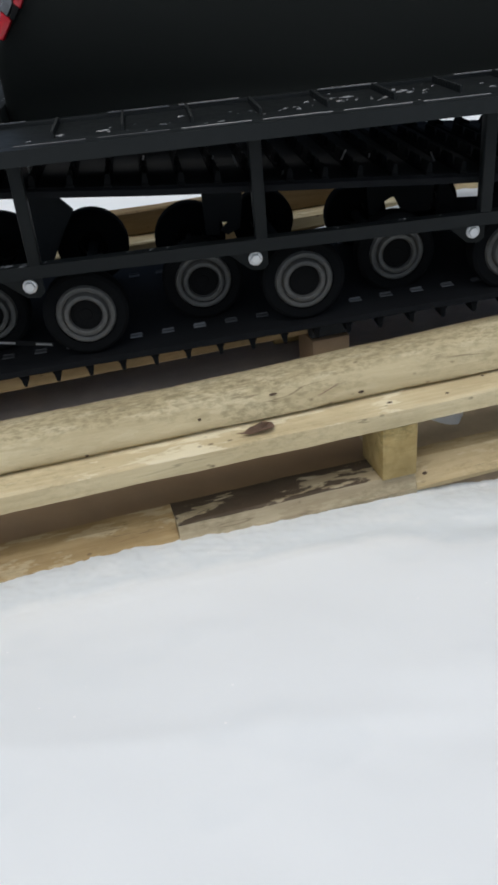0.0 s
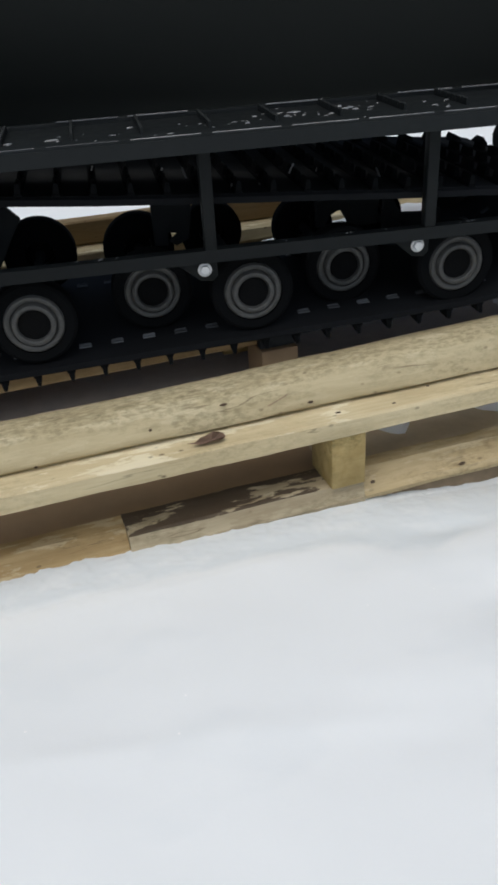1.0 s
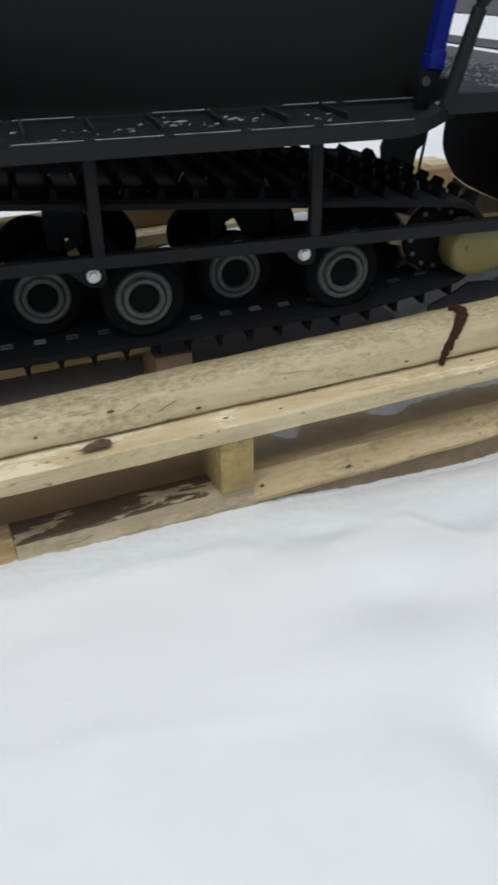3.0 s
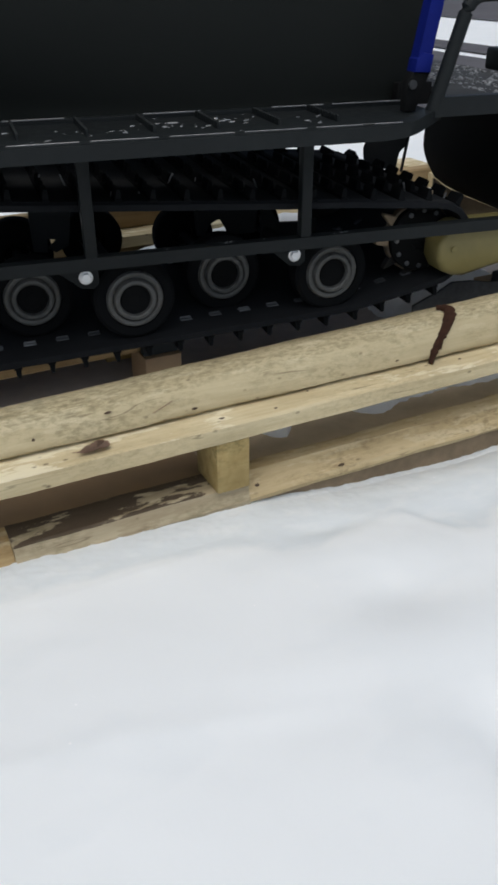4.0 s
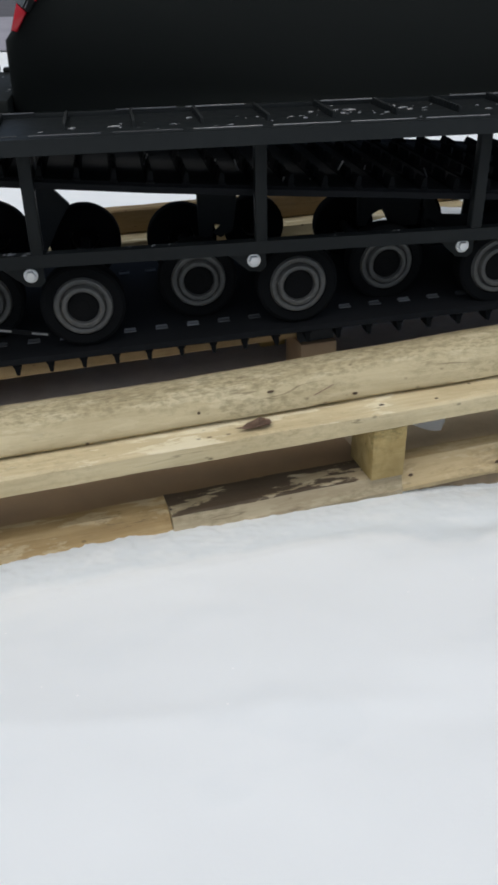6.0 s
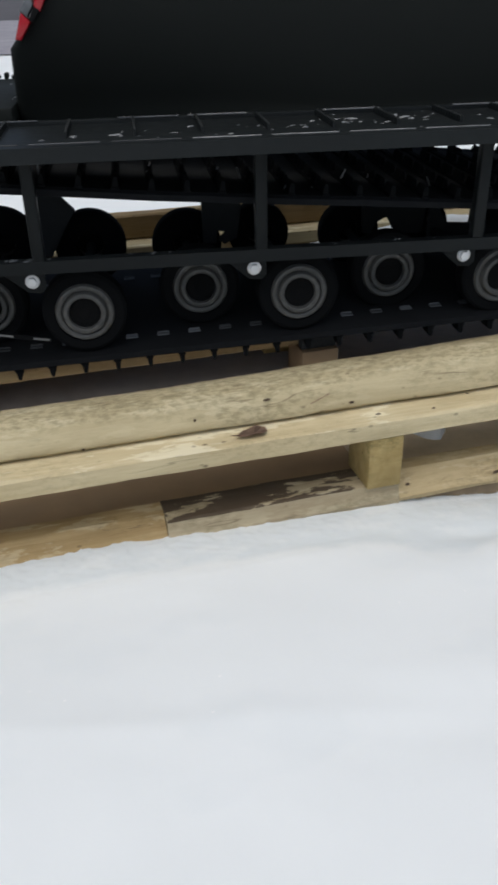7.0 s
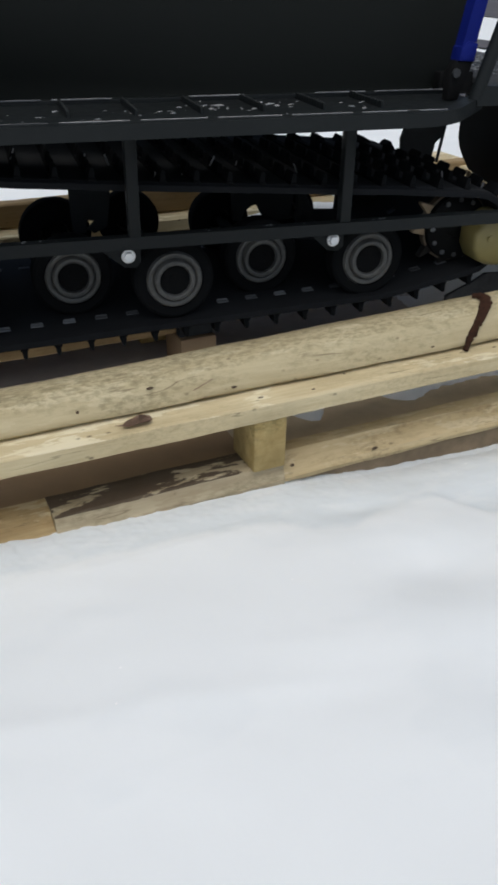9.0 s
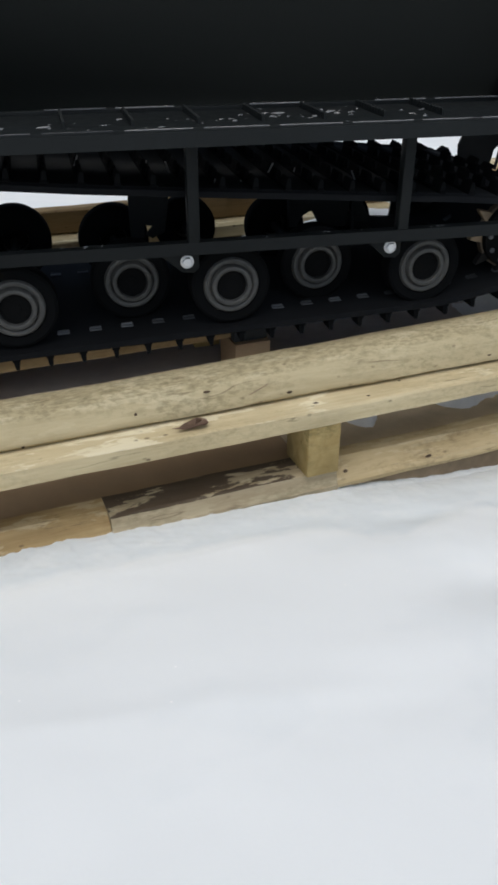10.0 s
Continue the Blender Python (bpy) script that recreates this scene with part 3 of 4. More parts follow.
rim_mesh = to_mesh("rim", lathe([(0.0525, 0.003), (0.0505, 0.000), (0.0498, -0.0020), (0.0480, -0.0027), (0.0430, -0.0021), (0.0412, -0.0008), (0.0404, 0.0030), (0.0396, 0.0036), (0.0388, 0.0026), (0.0378, -0.0050), (0.0366, -0.0074), (0.0345, -0.0082), (0.0305, -0.0078), (0.0288, -0.0062), (0.0276, 0.0040), (0.0272, 0.012)], 56, caps=False), M_RIM)
hub_mesh = to_mesh("hub", lathe([(0.0280, 0.0015), (0.0215, 0.0010), (0.0205, 0.0030), (0.012, 0.0035), (0.0100, 0.0010), (0.0001, 0.0008)], 32), M_HUB)


def wheel(x, y, z, facing=1, size=1.0):
    w = shared("wheel", tyre_mesh, vehicle, Matrix.Translation((x, y, z)) @ (Matrix() if facing > 0 else Matrix.Rotation(math.pi, 4, "Z")) @ Matrix.Diagonal((size, 1, size, 1)), "black rubber road wheel")
    shared("rim", rim_mesh, w, WORLD[w] @ Matrix.Diagonal((0.965, 1, 0.965, 1)), "dull grey dished metal rim")
    shared("hub", hub_mesh, w, WORLD[w])


for x, far_x, z, far_z, far_size in ((-0.50, -0.50, 0.225, 0.219, 1.03), (-0.129, -0.128, 0.236, 0.242, 1.03), (0.246, 0.2325, 0.2475, 0.250, 0.90), (0.618, 0.5985, 0.2545, 0.2485, 0.80)):
    wheel(x, 1.30, z), wheel(far_x, 1.715, far_z, -1, far_size)
    veh("axle", tube([(x, 1.34, z), (far_x, 1.68, far_z)], 0.010), M_RUBBER)
for x, z in ((-0.306, 0.230), (0.078, 0.2405), (0.433, 0.2475)):
    wheel(x, 1.38, z), wheel(x - 0.003, 1.700, z + (0.030 if x < -0.2 else -0.004), -1, 0.90 if x > 0.4 else 1.02)
    veh("axle", tube([(x, 1.42, z), (x - 0.003, 1.67, z - 0.004)], 0.010), M_RUBBER)

# lower rail, posts, bolts
veh("lower_rail", tube([(-0.80, 1.258, 0.337), (0.30, 1.258, 0.333), (1.30, 1.258, 0.327)], 0, square=(0.0105, 0.0103)), M_FRAME, "square black steel tube")
for x in (-0.557, -0.187, 0.172, 0.542):
    veh("post", box(x - 0.0097, x + 0.0097, 1.248, 1.268, 0.342, 0.5215, 0.002), M_FRAME, "square black steel post")
for x in (-0.574, -0.203, 0.1605, 0.526):
    gusset = [(x - 0.048, 0.3245), (x + 0.021, 0.3245), (x + 0.021, 0.296), (x + 0.012, 0.288), (x - 0.008, 0.290)]
    g = veh("gusset", prism(gusset, 1.262, 1.268, "y", 0.001), M_FRAME)
    bm = bmesh.new()
    lathe([(0.0115, 1.262), (0.0115, 1.2595), (0.0108, 1.259), (0.0001, 1.259)], 24, bm, (x, 0, 0.309))
    lathe([(0.0085, 1.260), (0.0085, 1.2545), (0.0075, 1.2535), (0.0001, 1.2535)], 6, bm, (x, 0, 0.309))
    veh("bolt", bm, M_ZINC, "bright zinc hex bolt", g)

# footboard
LIP_Y, IN_Y, TOP = 1.137, 1.392, 0.535
plate = veh("footboard", prism([(-0.75, 1.150), (0.655, 1.150), (0.800, 1.300), (0.800, 1.3812), (-0.75, 1.3812)], 0.522, 0.528, "z", 0.001), M_FRAME, "black steel footboard with serrated ribs and snow crumbs")
path = curve_points([(-0.80, 1.148, 0.5243), (0.655, 1.148, 0.5243), (0.80, 1.30, 0.5243)], 0.06)
veh("lip", tube(path, 0, square=(0.0115, 0.0108)), M_FRAME, "", plate)
veh("inner_bar", box(-0.75, 0.795, 1.3815, 1.392, 0.520, 0.5345, 0.0015), M_FRAME, "", plate)
# worn sheet edges; their highlight is in the colour, dimmer to the left
xx = -0.62
while xx < 0.56:
    veh("strip", box(xx, xx + 0.098, 1.1590, 1.1604, 0.532, 0.5364, 0.0004, 1), M_WORN if xx > 0.02 else M_CLIP, "worn sheet edge with its highlight in the colour", plate)
    if int(xx * 10 + 20) % 3:
        veh("strip", box(xx + 0.01, xx + 0.108, 1.3800, 1.3812, 0.5345, 0.5366, 0.0003, 1), M_WORN if xx > 0.02 else M_CLIP, "", plate)
    xx += 0.1135
veh("strip", box(0.640, 0.790, 1.3800, 1.3812, 0.5345, 0.5366, 0.0003, 1), M_WORN, "", plate)
veh("strip", box(0.592, 0.662, 1.1590, 1.1604, 0.532, 0.5364, 0.0004, 1), M_WORN, "worn bright sheet edge, highlight in the colour", plate)
rib = bmesh.new()
for k in range(11):
    y = k * 0.012
    prism([(y, 0.0), (y + 0.012, 0.0), (y + 0.0105, 0.010), (y + 0.0055, 0.012), (y + 0.002, 0.010)], -0.002, 0.002, "x", 0, rib)
rib_mesh = to_mesh("rib", rib, M_FRAME)
for k in range(-7, 6):
    x = 0.184 + k * 0.1015
    if x < 0.60:
        shared("rib", rib_mesh, plate, Matrix.Translation((x, 1.244, 0.527)), "serrated grip rib")

# body, tail lamp, rear rack
def flank(x, z):
    """How far the side panel draws in towards the footboard and, more so, its tail, bent to darken it there."""
    tail = min(1.0, max(0.0, (0.42 - x) / 0.60))
    return 1.402 + (0.014 + 0.062 * tail * tail * (3 - 2 * tail)) * max(0.0, (0.80 - z) / 0.275) ** 2


bm = bmesh.new()
rings = []
for z in np.concatenate((np.linspace(0.522, 0.80, 18), np.linspace(0.84, 1.05, 5))):
    x0 = float(np.interp(z, (0.522, 0.636, 0.70, 1.05), (-0.212, -0.205, -0.15, -0.02)))
    x1 = float(np.interp(z, (0.522, 0.56, 0.80, 1.05), (0.812, 0.824, 0.866, 0.88)))
    ring = [(x0, 1.90), (x0, flank(x0, z) + 0.014), (x0 + 0.002, flank(x0, z) + 0.006), (x0 + 0.008, flank(x0, z) + 0.001)]
    ring += [(x, flank(x, z)) for x in np.linspace(x0 + 0.016, x1 - 0.012, 22)]
    ring += [(x1 - 0.005, flank(x1, z) + 0.002), (x1 - 0.001, flank(x1, z) + 0.007), (x1, flank(x1, z) + 0.014), (x1, 1.90)]
    rings.append([bm.verts.new((a, b, z)) for a, b in ring])
for a, b in zip(rings, rings[1:]):
    for k in range(len(a)):
        bm.faces.new((a[k], b[k], b[(k + 1) % len(a)], a[(k + 1) % len(a)]))
bm.faces.new(rings[0]), bm.faces.new(rings[-1])
veh("body_panel", bm, M_BODY, "large matt black side panel", None, 0.9)
lamp = veh("tail_lamp", prism([(-0.190, 0.652), (-0.181, 0.650), (-0.163, 0.676), (-0.176, 0.690)], 1.396, 1.46, "y", 0.003), M_RED, "red tail lamp in pieces with a pale reflector")
veh("lens", prism([(-0.156, 0.693), (-0.146, 0.690), (-0.118, 0.738), (-0.124, 0.762), (-0.150, 0.722)], 1.394, 1.45, "y", 0.003), M_RED, "red lens", lamp)
veh("reflector", prism([(-0.178, 0.692), (-0.168, 0.682), (-0.156, 0.699), (-0.159, 0.716)], 1.397, 1.44, "y", 0.002), M_CLIP, "pale reflector", lamp)
veh("bezel", prism([(-0.165, 0.678), (-0.158, 0.676), (-0.147, 0.692), (-0.155, 0.698)], 1.3935, 1.44, "y", 0.001), M_HUB, "dark bezel", lamp)
rack = veh("rear_rack", box(-0.75, -0.212, 1.41, 1.88, 0.505, 0.553, 0.006), M_BODY, "black rear rack dusted with snow")

for x, w, h in ((-0.292, 0.018, 0.007), (-0.270, 0.008, 0.012), (-0.252, 0.014, 0.008), (-0.235, 0.010, 0.011)):
    veh("buckle", box(x - w / 2, x + w / 2, 1.84, 1.87, 0.555, 0.555 + h, 0.003), M_BODY, "", rack)

# sprocket and gearbox
sp = veh("sprocket", lathe([(0.0001, 1.345), (0.020, 1.345), (0.022, 1.338), (0.060, 1.338), (0.0635, 1.3385), (0.0645, 1.341), (0.0645, 1.350), (0.0001, 1.350)], 48, None, (X_R, 0, Z_R)), M_HUB, "dark drive sprocket disc")
veh("sprocket_ring", lathe([(0.058, 1.3505), (0.0675, 1.3505), (0.0688, 1.352), (0.0688, 1.366), (0.058, 1.366)], 48, None, (X_R, 0, Z_R), caps=False), M_RING, "brown polymer sprocket ring", sp)
for k in range(10):
    a = math.pi + radians(4 + 36 * k)
    m = Matrix.Translation((X_R, 0, Z_R)) @ Matrix.Rotation(-a, 4, "Y")
    bm = prism([(0.062, -0.011), (0.078, -0.006), (0.090, -0.002), (0.090, 0.002), (0.078, 0.006), (0.062, 0.011)], 1.350, 1.366, "y", 0.002)
    bm.transform(m)
    # lower teeth get a shaded, grimy copy of the tooth colour
    veh("tooth", bm, M_TOOTH_SHADE if 1 <= k <= 5 else M_TOOTH, "drive tooth coloured dark for shade and grime" if 1 <= k <= 5 else "tan drive tooth", sp)
for k in range(12):
    a = math.pi + radians(30 * k)
    b2 = lathe([(0.0048, 1.3385), (0.0048, 1.335), (0.0001, 1.334)], 8, None, (X_R + 0.054 * math.cos(a), 0, Z_R + 0.054 * math.sin(a)))
    veh("bolt", b2, M_CLIP, "", sp)
house = [(0.826, 0.262), (0.838, 0.240), (0.862, 0.229), (0.885, 0.226), (0.945, 0.238), (1.08, 0.262), (1.08, 0.330), (0.862, 0.330), (0.838, 0.315), (0.826, 0.292)]
gear = veh("gearbox_housing", prism(house, 1.272, 1.335, "y", 0.010, None, 3), M_CAST, "yellowed cast gearbox housing")
veh("bolt", lathe([(0.006, 1.273), (0.006, 1.268), (0.0001, 1.267)], 6, None, (0.856, 0, 0.283)), M_CAST, "", gear)

# step plate and rounded guard at the end, hoop, damper
step = veh("step_plate", prism([(0.785, 1.264), (1.135, 1.264), (1.125, 1.62), (1.140, 1.93), (0.905, 1.93), (0.900, 1.50)], 0.540, 0.552, "z", 0.003), M_DUST_SHADE, "black step plate dusted with snow")
veh("plate_edge", tube([(0.772, 1.262, 0.5395), (0.95, 1.264, 0.5395), (1.14, 1.264, 0.5395)], 0, square=(0.010, 0.0155)), M_FRAME, "", step)
veh("latch", box(1.118, 1.19, 1.585, 1.645, 0.5525, 0.598, 0.008, 3), M_FRAME, "", step)
# dark panel added in place of the shade under the gearbox
veh("belly_pan", prism([(0.86, 0.030), (0.86, 0.122), (0.918, 0.146), (0.949, 0.164), (1.0, 0.162), (1.04, 0.154), (1.2, 0.145), (1.2, 0.030)], 1.400, 1.408, "y", 0.001), M_DUST_SHADE, "dark panel standing in for shade under the gearbox")
guard = [(1.052, 0.5385), (1.052, 0.470), (1.050, 0.430), (1.0475, 0.403), (1.0485, 0.378), (1.055, 0.357), (1.067, 0.334), (1.088, 0.304), (1.122, 0.281), (1.168, 0.258), (1.270, 0.218), (1.330, 0.230), (1.330, 0.45), (1.13, 0.5385)]
veh("guard", prism(guard, 1.285, 1.752, "y", 0.006, None, 3), M_HOOD, "rounded black plastic guard", None, 0.9)
# piece added to fill the shaded strip below the guard with a dark colour
veh("guard_flap", prism([(1.083, 0.303), (1.118, 0.279), (1.165, 0.256), (1.268, 0.216), (1.330, 0.205), (1.330, 0.130), (1.200, 0.165), (1.120, 0.215), (1.088, 0.262)], 1.735, 1.748, "y", 0.002), M_SKID, "added brown-grey filler below the guard")
veh("side_plate", prism([(0.762, 0.16), (1.02, 0.16), (1.02, 0.28), (0.96, 0.335), (0.80, 0.335), (0.772, 0.31)], 1.812, 1.820, "y", 0.001), M_RUBBER, "black side plate")
veh("arm", prism([(-0.235, 0.372), (-0.182, 0.372), (-0.148, 0.335), (-0.172, 0.298), (-0.205, 0.24), (-0.238, 0.24)], 1.61, 1.625, "y", 0.002), M_RUBBER, "black suspension arm")
veh("arm", prism([(0.104, 0.395), (0.190, 0.385), (0.184, 0.31), (0.176, 0.262), (0.150, 0.250), (0.1365, 0.259), (0.1545, 0.276), (0.1355, 0.279), (0.1335, 0.252), (0.106, 0.255)], 1.61, 1.625, "y", 0.002), M_RUBBER, "black suspension arm")
veh("arm", prism([(0.590, 0.330), (0.610, 0.302), (0.621, 0.281), (0.633, 0.267), (0.675, 0.264), (0.720, 0.268), (0.720, 0.20), (0.590, 0.20)], 1.61, 1.625, "y", 0.002), M_RUBBER, "black suspension arm")
veh("arm", prism([(0.440, 0.375), (0.590, 0.375), (0.575, 0.250), (0.516, 0.252), (0.506, 0.272), (0.497, 0.287), (0.488, 0.285), (0.474, 0.277), (0.462, 0.255), (0.445, 0.255)], 1.61, 1.625, "y", 0.002), M_RUBBER, "black suspension arm")
guide = veh("guide_bar", tube([(-0.42, 1.2835, 0.2395), (-0.190, 1.2835, 0.1975)], 0, square=(0.0015, 0.004)), M_TYRE, "thin black track guide bar")
for x0, x1 in ((-0.352, -0.325), (-0.282, -0.252), (-0.219, -0.193)):
    veh("strip", tube([(x0, 1.2818, 0.1975 - 0.1826 * (x0 + 0.19)), (x1, 1.2818, 0.1975 - 0.1826 * (x1 + 0.19))], 0, square=(0.0006, 0.0017)), M_WORN, "bright strip along the guide bar", guide)
veh("strut", prism([(0.875, 0.535), (0.968, 0.535), (0.9515, 0.43), (0.944, 0.398), (0.932, 0.388), (0.926, 0.352), (0.850, 0.358), (0.845, 0.400), (0.856, 0.430)], 1.65, 1.66, "y", 0.001), M_RUBBER, "black strut plate")
veh("rod", tube([(0.970, 1.652, 0.535), (0.9535, 1.652, 0.43), (0.941, 1.652, 0.345)], 0.0035, 8), M_RUBBER, "thin black steel rod")
# plate added to hide the road that shows through beside the damper
veh("bracket", box(0.775, 0.845, 1.3935, 1.420, 0.525, 0.563, 0.002), M_HUB, "black plate added to close a gap by the damper")
hoop = curve_points([(0.772, 1.262, 0.532), (0.8235, 1.262, 0.7065), (1.5, 1.275, 0.712)], 0.028)
veh("hoop", tube(hoop, 0.0118), M_FRAME, "bent black steel hoop")
dp = veh("damper", tube([(0.7585, 1.30, 0.592), (0.7615, 1.30, 0.608), (0.798, 1.30, 0.82)], 0, square=(0.0120, 0.0130)), M_BLUE, "blue painted damper")
veh("foot", prism([(0.7455, 0.592), (0.7755, 0.590), (0.7790, 0.618), (0.7600, 0.622), (0.7480, 0.612)], 1.284, 1.316, "y", 0.003), M_BLUE, "blue painted damper foot", dp)
eye = prism([(0.736, 0.529), (0.756, 0.529), (0.777, 0.5905), (0.745, 0.5920), (0.734, 0.575)], 1.288, 1.312, "y", 0.004)
veh("damper_eye", eye, M_HUB, "", dp)
veh("bolt", lathe([(0.0075, 1.288), (0.0075, 1.283), (0.0001, 1.282)], 8, None, (0.744, 0, 0.573)), M_CLIP, "", dp)

# ---- loose things ----
leaf = bmesh.new()
outline = [(-0.014, -0.0022), (-0.004, -0.0006), (0.004, 0.003), (0.012, 0.009), (0.022, 0.0125), (0.034, 0.0135), (0.046, 0.0140), (0.049, 0.0125), (0.046, 0.004), (0.047, -0.003), (0.040, -0.0085), (0.028, -0.010), (0.018, -0.0075), (0.006, -0.0062), (-0.004, -0.0038)]
tops = [leaf.verts.new((a, b, 0.003 + 0.006 * math.sin(a * 90 + b * 140) ** 2)) for a, b in outline]
mid = leaf.verts.new((0.026, 0.001, 0.002))
for i in range(len(tops)):
    leaf.faces.new((tops[i], tops[(i + 1) % len(tops)], mid))
bmesh.ops.solidify(leaf, geom=leaf.faces[:], thickness=0.0006)
leaf.transform(Matrix.Translation((0.090, 0.966, 0.1548)) @ Matrix.Rotation(0.20, 4, "Z") @ Matrix.Diagonal((0.95, 1.05, 0.9, 1)))
solo("leaf", leaf, M_LEAF, "curled dry brown leaf lying on the deck board", "leaf")

# a strip of bark bent over the beam
bark = bmesh.new()
line = curve_points([(0.704, 1.066, 0.1575), (0.718, 1.080, 0.173), (0.738, 1.094, 0.198), (0.762, 1.112, 0.222), (0.768, 1.126, 0.2275), (0.762, 1.138, 0.2265), (0.752, 1.145, 0.2250)], 0.008, 4)
rings = []
for i, pt in enumerate(line):
    w = 0.0104 * (0.30 + 0.70 * math.sin(math.pi * (i + 2) / (len(line) + 3))) * (1 + 0.45 * noise.noise((i * 0.9, 1.0, 2.0)))
    d = (line[min(i + 1, len(line) - 1)] - line[max(i - 1, 0)]).normalized()
    side = d.cross(Vector((-0.2, -0.6, 0.7))).normalized()
    up = side.cross(d).normalized()
    rings.append([bark.verts.new(pt + side * w * a + up * 0.003 * b) for a, b in ((-1, -0.2), (-0.5, 0.7), (0.1, 0.9), (0.7, 0.5), (1, -0.3), (0, -0.6))])
for a, b in zip(rings, rings[1:]):
    for k in range(6):
        bark.faces.new((a[k], b[k], b[(k + 1) % 6], a[(k + 1) % 6]))
bark.faces.new(rings[0]), bark.faces.new(rings[-1])
solo("bark_strip", bark, M_STRAP, "dark red-brown bark strip bent over the beam", "bark")


def scatter(name, label, spots, size, seed, mat=None, smear=1.0):
    """Many small lumps of snow, joined."""
    rnd = random.Random(seed)
    bm = bmesh.new()
    for x, y, z in spots:
        r = size * (0.35 + rnd.random() ** 2 * 1.3)
        m = Matrix.Translation((x, y, z + r * 0.25)) @ Matrix.Rotation(rnd.random() * 6.3 / smear ** 2, 4, "Z") @ Matrix.Diagonal((r * (0.8 + rnd.random() * smear), r * (0.7 + 0.6 * rnd.random()), r * 0.55 / smear ** 0.5, 1))
        made = bmesh.ops.create_icosphere(bm, subdivisions=1, radius=1.0, matrix=m)["verts"]
        for v in made:
            v.co += Vector((rnd.uniform(-1, 1), rnd.uniform(-1, 1), rnd.uniform(-0.5, 0.5))) * r * 0.22
    return solo(name, bm, mat or M_SNOW, label, "snow", "stuff", smooth=1.2)


rnd = random.Random(4)
spots = []
for cx, cy, n, sp in ((0.24, 1.27, 10, 0.030), (0.30, 1.33, 12, 0.03), (0.335, 1.29, 16, 0.022), (0.44, 1.31, 14, 0.028), (0.13, 1.28, 10, 0.03), (0.055, 1.25, 6, 0.03), (0.55, 1.26, 6, 0.03), (0.58, 1.30, 4, 0.03), (0.38, 1.20, 6, 0.04), (0.10, 1.18, 8, 0.04), (-0.05, 1.24, 6, 0.05), (-0.18, 1.27, 6, 0.06), (0.49, 1.34, 6, 0.03)):
    for _ in range((n * 2 + 2) // 3):
        spots.append((cx + rnd.gauss(0, sp), min(1.372, max(1.166, cy + rnd.gauss(0, 0.022))), 0.528))
scatter("snow_crumbs", "white snow crumbs scattered on the footboard", spots, 0.0030, 7, M_CRUMB, 2.6)
spots = []
for _ in range(1100):
    y = 1.275 + rnd.random() ** 1.2 * 0.60
    x = rnd.uniform(0.90, 1.115)
    if x < 0.80 + 0.42 * (y - 1.26):
        continue
    if abs(noise.noise((x * 9, y * 7, 3.3))) > 0.08:
        spots.append((x, y, 0.552))
scatter("snow_crumbs", "white snow crumbs lying on the step plate", spots, 0.0026, 8, M_CRUMB)
spots = []
for _ in range(30):
    x = rnd.uniform(-0.55, 0.75)
    for k in range(rnd.randint(1, 6)):
        spots.append((x + k * 0.004, 1.258 + rnd.uniform(-0.006, 0.008), 0.3445 - 0.0047 * (x + 0.25)))
scatter("snow_crumbs", "thin dashes of snow lying on the lower rail", spots, 0.0022, 9, M_CRUMB, 2.2)
spots = [(rnd.uniform(-0.42, -0.22), rnd.uniform(1.44, 1.80), 0.553) for _ in range(26)]
scatter("snow_crumbs", "bits of snow lying on the rear rack", spots, 0.0035, 12, M_CRUMB, 1.8)
# snow blown in under the deck
drift = bmesh.new()
rows = []
for i in range(161):
    u = 0.36 + i * 0.0071
    front = float(np.interp(u, (0.36, 0.45, 0.470, 0.487, 0.505, 0.535, 0.58, 0.645, 0.671, 0.694, 0.715, 0.763, 0.804, 0.90, 1.004, 1.14, 1.6), (0.27, 0.22, 0.165, 0.148, 0.152, 0.185, 0.24, 0.22, 0.170, 0.149, 0.146, 0.165, 0.168, 0.171, 0.160, 0.165, 0.17)))
    front += 0.008 * noise.noise((u * 24, 0.4, 0.0)) + 0.007 * noise.noise((u * 70, 0.4, 0.0))
    row = []
    for j, dv in enumerate((0.0, 0.005, 0.016, 0.034, 0.07, 0.12)):
        v = front + dv
        row.append(drift.verts.new((u, v, 0.0085 + (0.0, 0.020, 0.031, 0.038, 0.040, 0.034)[j] * (1 + 0.4 * noise.noise((u * 30, v * 30, 5.0))))))
    rows.append(row)
for a, b in zip(rows, rows[1:]):
    for j in range(5):
        drift.faces.new((a[j], b[j], b[j + 1], a[j + 1]))
drift.transform(PAL)
solo("snow_drift", drift, M_SNOW, "thin drift of snow blown in under the deck boards", "snow", "stuff", smooth=3.0)


# a heap of snow on the pallet's floor past the sprocket
heap = bmesh.new()
grid = []
for i in range(41):
    row = []
    for j in range(31):
        x, y = 0.90 + i * 0.012, 1.43 + j * 0.012
        q = math.hypot((x - 1.125) / 0.15, (y - 1.62) / 0.12)
        z = 0.115 * math.exp(-q * q * 1.5) * (1 + 0.18 * noise.noise((x * 14, y * 14, 2.0))) + 0.008 * noise.noise((x * 40, y * 40, 3.0))
        row.append(heap.verts.new((x, y, 0.004 + max(0.0, z))))
    grid.append(row)
for a, b in zip(grid, grid[1:]):
    for j in range(30):
        heap.faces.new((a[j], b[j], b[j + 1], a[j + 1]))
solo("snow_drift", heap, M_SNOW, "small heap of snow inside the pallet under the gearbox", "snow", "stuff", smooth=3.0)

# snow banked up inside the pallet, against the far deck board
bank = bmesh.new()
rows = []
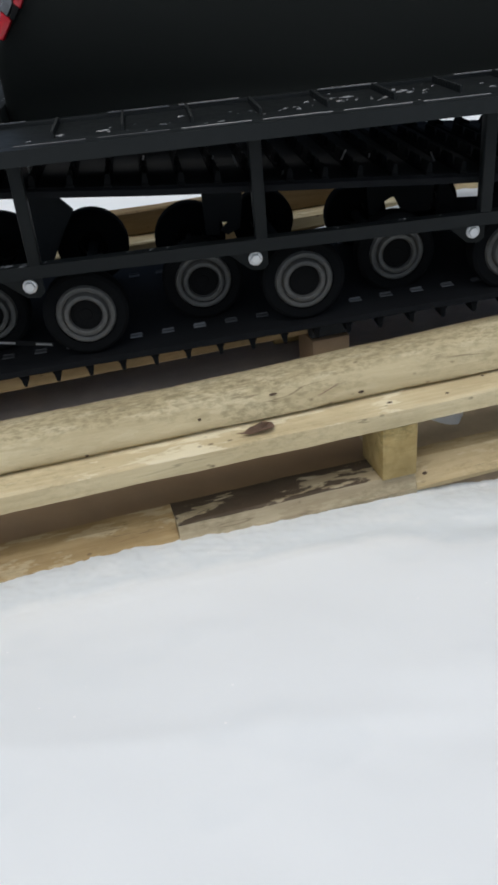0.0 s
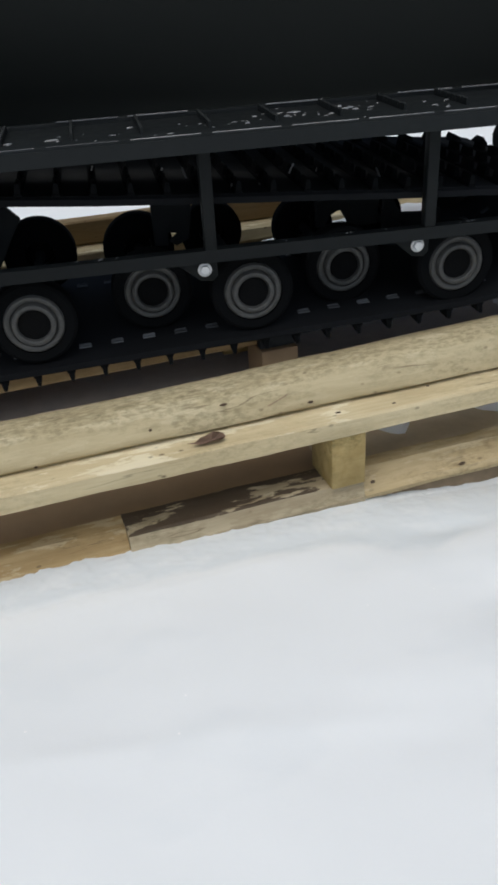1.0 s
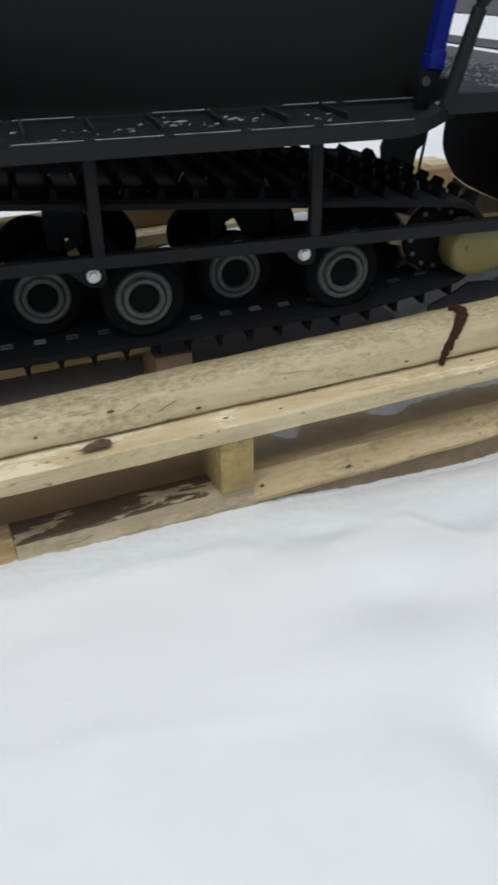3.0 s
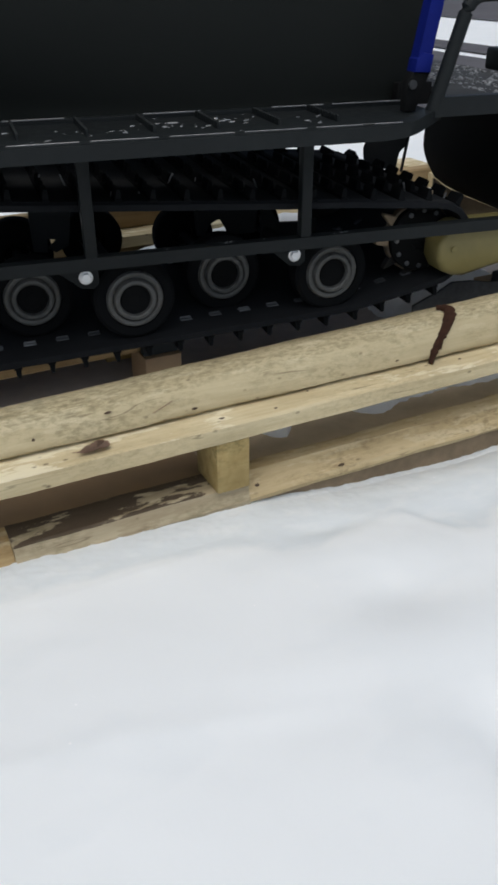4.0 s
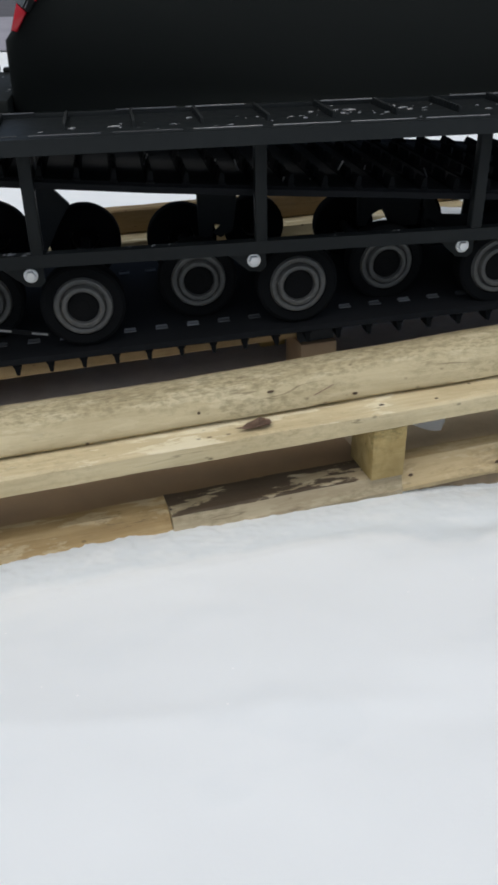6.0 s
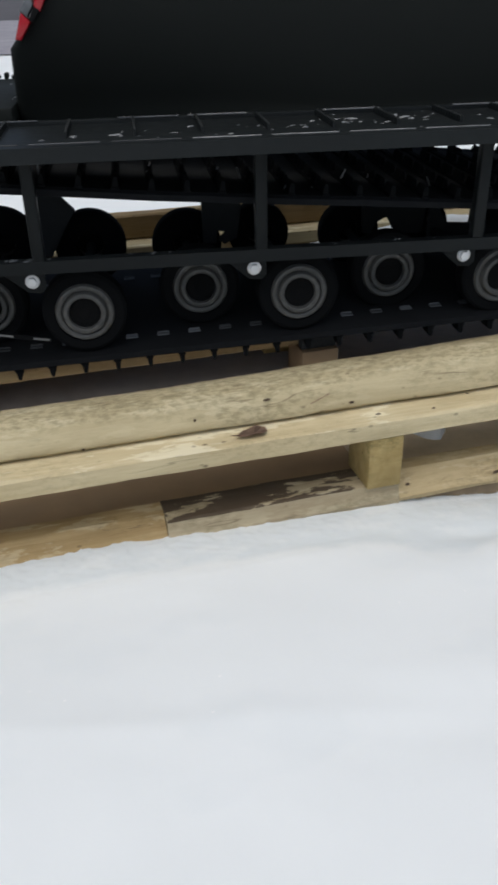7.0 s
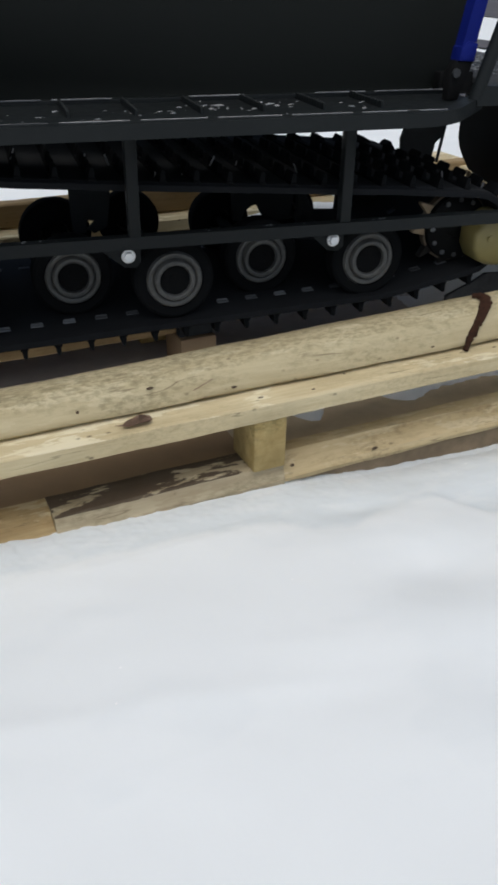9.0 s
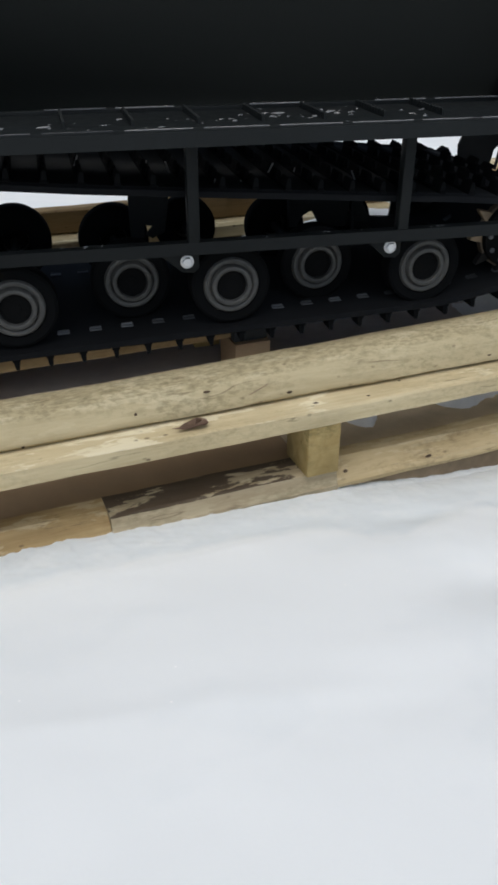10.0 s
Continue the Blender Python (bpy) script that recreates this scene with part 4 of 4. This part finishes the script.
for i in range(91):
    u = 0.42 + i * 0.0085
    top = float(np.interp(u, (0.42, 0.49, 0.53, 0.76, 0.96, 1.05, 1.185), (0.01, 0.104, 0.121, 0.150, 0.168, 0.155, 0.02)))
    row = []
    for v, f in ((0.885, 0.0), (0.905, 0.22), (0.93, 0.52), (0.955, 0.78), (0.975, 0.94), (0.992, 1.0), (1.006, 0.97), (1.018, 0.90)):
        row.append(bank.verts.new((u, v, 0.0078 + (top - 0.0078) * f + 0.004 * f * noise.noise((u * 28, v * 28, 9.0)))))
    rows.append(row)
for a, b in zip(rows, rows[1:]):
    for j in range(7):
        bank.faces.new((a[j], b[j], b[j + 1], a[j + 1]))
bank.transform(PAL)
solo("snow_drift", bank, M_SNOW, "bank of snow inside the pallet against the far deck board", "snow", "stuff", smooth=3.0)

# snow on the far deck board
ledge = bmesh.new()
rows = []
for i in range(101):
    u = 1.06 + i * 0.0050
    rise = min(1.0, max(0.0, (u - 1.065) / 0.05)) * (0.7 + 0.5 * noise.noise((u * 9, 2.0, 8.0)))
    row = []
    for v, f in ((1.012, 0.0), (1.018, 0.5), (1.030, 0.9), (1.050, 1.0), (1.070, 1.0), (1.0835, 0.9)):
        row.append(ledge.verts.new((u, v + 0.004 * noise.noise((u * 40, v * 9, 1.0)), 0.1545 + 0.012 * rise * f * (1 + 0.3 * noise.noise((u * 30, v * 30, 3.0))))))
    rows.append(row)
for a, b in zip(rows, rows[1:]):
    for j in range(5):
        ledge.faces.new((a[j], b[j], b[j + 1], a[j + 1]))
ledge.transform(PAL)
solo("snow_drift", ledge, M_SNOW, "white snow lying along the far deck board", "snow", "stuff", smooth=3.0)


# knots and a scratch in the beam and the deck
def mark(x, y, z, normal, a, b, turn=0.0):
    n = Vector(normal).normalized()
    side = Vector((1, 0.14, 0)).normalized()
    side = (side - n * side.dot(n)).normalized()
    up = n.cross(side)
    m = Matrix((side, up, n)).transposed().to_4x4()
    m.translation = Vector((x, y, z))
    bm = bmesh.new()
    ring = [bm.verts.new((a * math.cos(t) * (1 + 0.2 * noise.noise((x * 90, t, 1.0))), b * math.sin(t), 0.0002)) for t in np.linspace(0, 2 * math.pi, 12, endpoint=False)]
    top = [bm.verts.new((v.co.x * 0.6, v.co.y * 0.6, 0.0007)) for v in ring]
    for i in range(12):
        bm.faces.new((ring[i], ring[(i + 1) % 12], top[(i + 1) % 12], top[i]))
    bm.faces.new(top)
    bm.transform(m @ Matrix.Rotation(turn, 4, "Z"))
    return bm


part("knot", mark(0.031, 0.9905, 0.1762, (0.1, -0.85, 0.5), 0.0026, 0.0022), M_KNOT, pallet)
part("knot", mark(0.140, 1.0116, 0.1892, (0.05, -0.75, 0.65), 0.0060, 0.0020), M_KNOT, pallet)
part("knot", mark(0.272, 1.0198, 0.1690, (0.12, -0.9, 0.4), 0.0048, 0.0020), M_KNOT, pallet)
part("knot", mark(0.3095, 1.0020, 0.1545, (0, 0, 1), 0.0050, 0.0026), M_KNOT, pallet)
part("knot", mark(0.398, 1.0060, 0.1545, (0, 0, 1), 0.0032, 0.0022), M_KNOT, pallet)
part("knot", mark(0.4669, 1.0450, 0.1543, (0, 0, 1), 0.0026, 0.0020), M_KNOT, pallet)
part("knot", mark(0.6415, 1.0720, 0.1698, (0.14, -0.98, 0.14), 0.0040, 0.0016), M_KNOT, pallet)
part("knot", mark(-0.1294, 0.9622, 0.160, (0.15, -0.98, 0.0), 0.0030, 0.0018), M_KNOT, pallet)
part("knot", mark(0.7653, 1.0721, 0.1544, (0, 0, 1), 0.0040, 0.0022), M_KNOT, pallet)
part("knot", mark(0.362, 0.9895, 0.0300, (0.12, -0.88, 0.47), 0.0042, 0.0026), M_KNOT, pallet)
part("knot", mark(0.5205, 1.0132, 0.0215, (0.13, -0.9, 0.3), 0.0060, 0.0028), M_KNOT, pallet)
part("scratch", tube([(0.2476, 1.0292, 0.1880), (0.232, 1.0215, 0.1832), (0.2061, 1.0129, 0.1757)], 0.0005, 6), M_LEAF, pallet, "thin dark splinter")
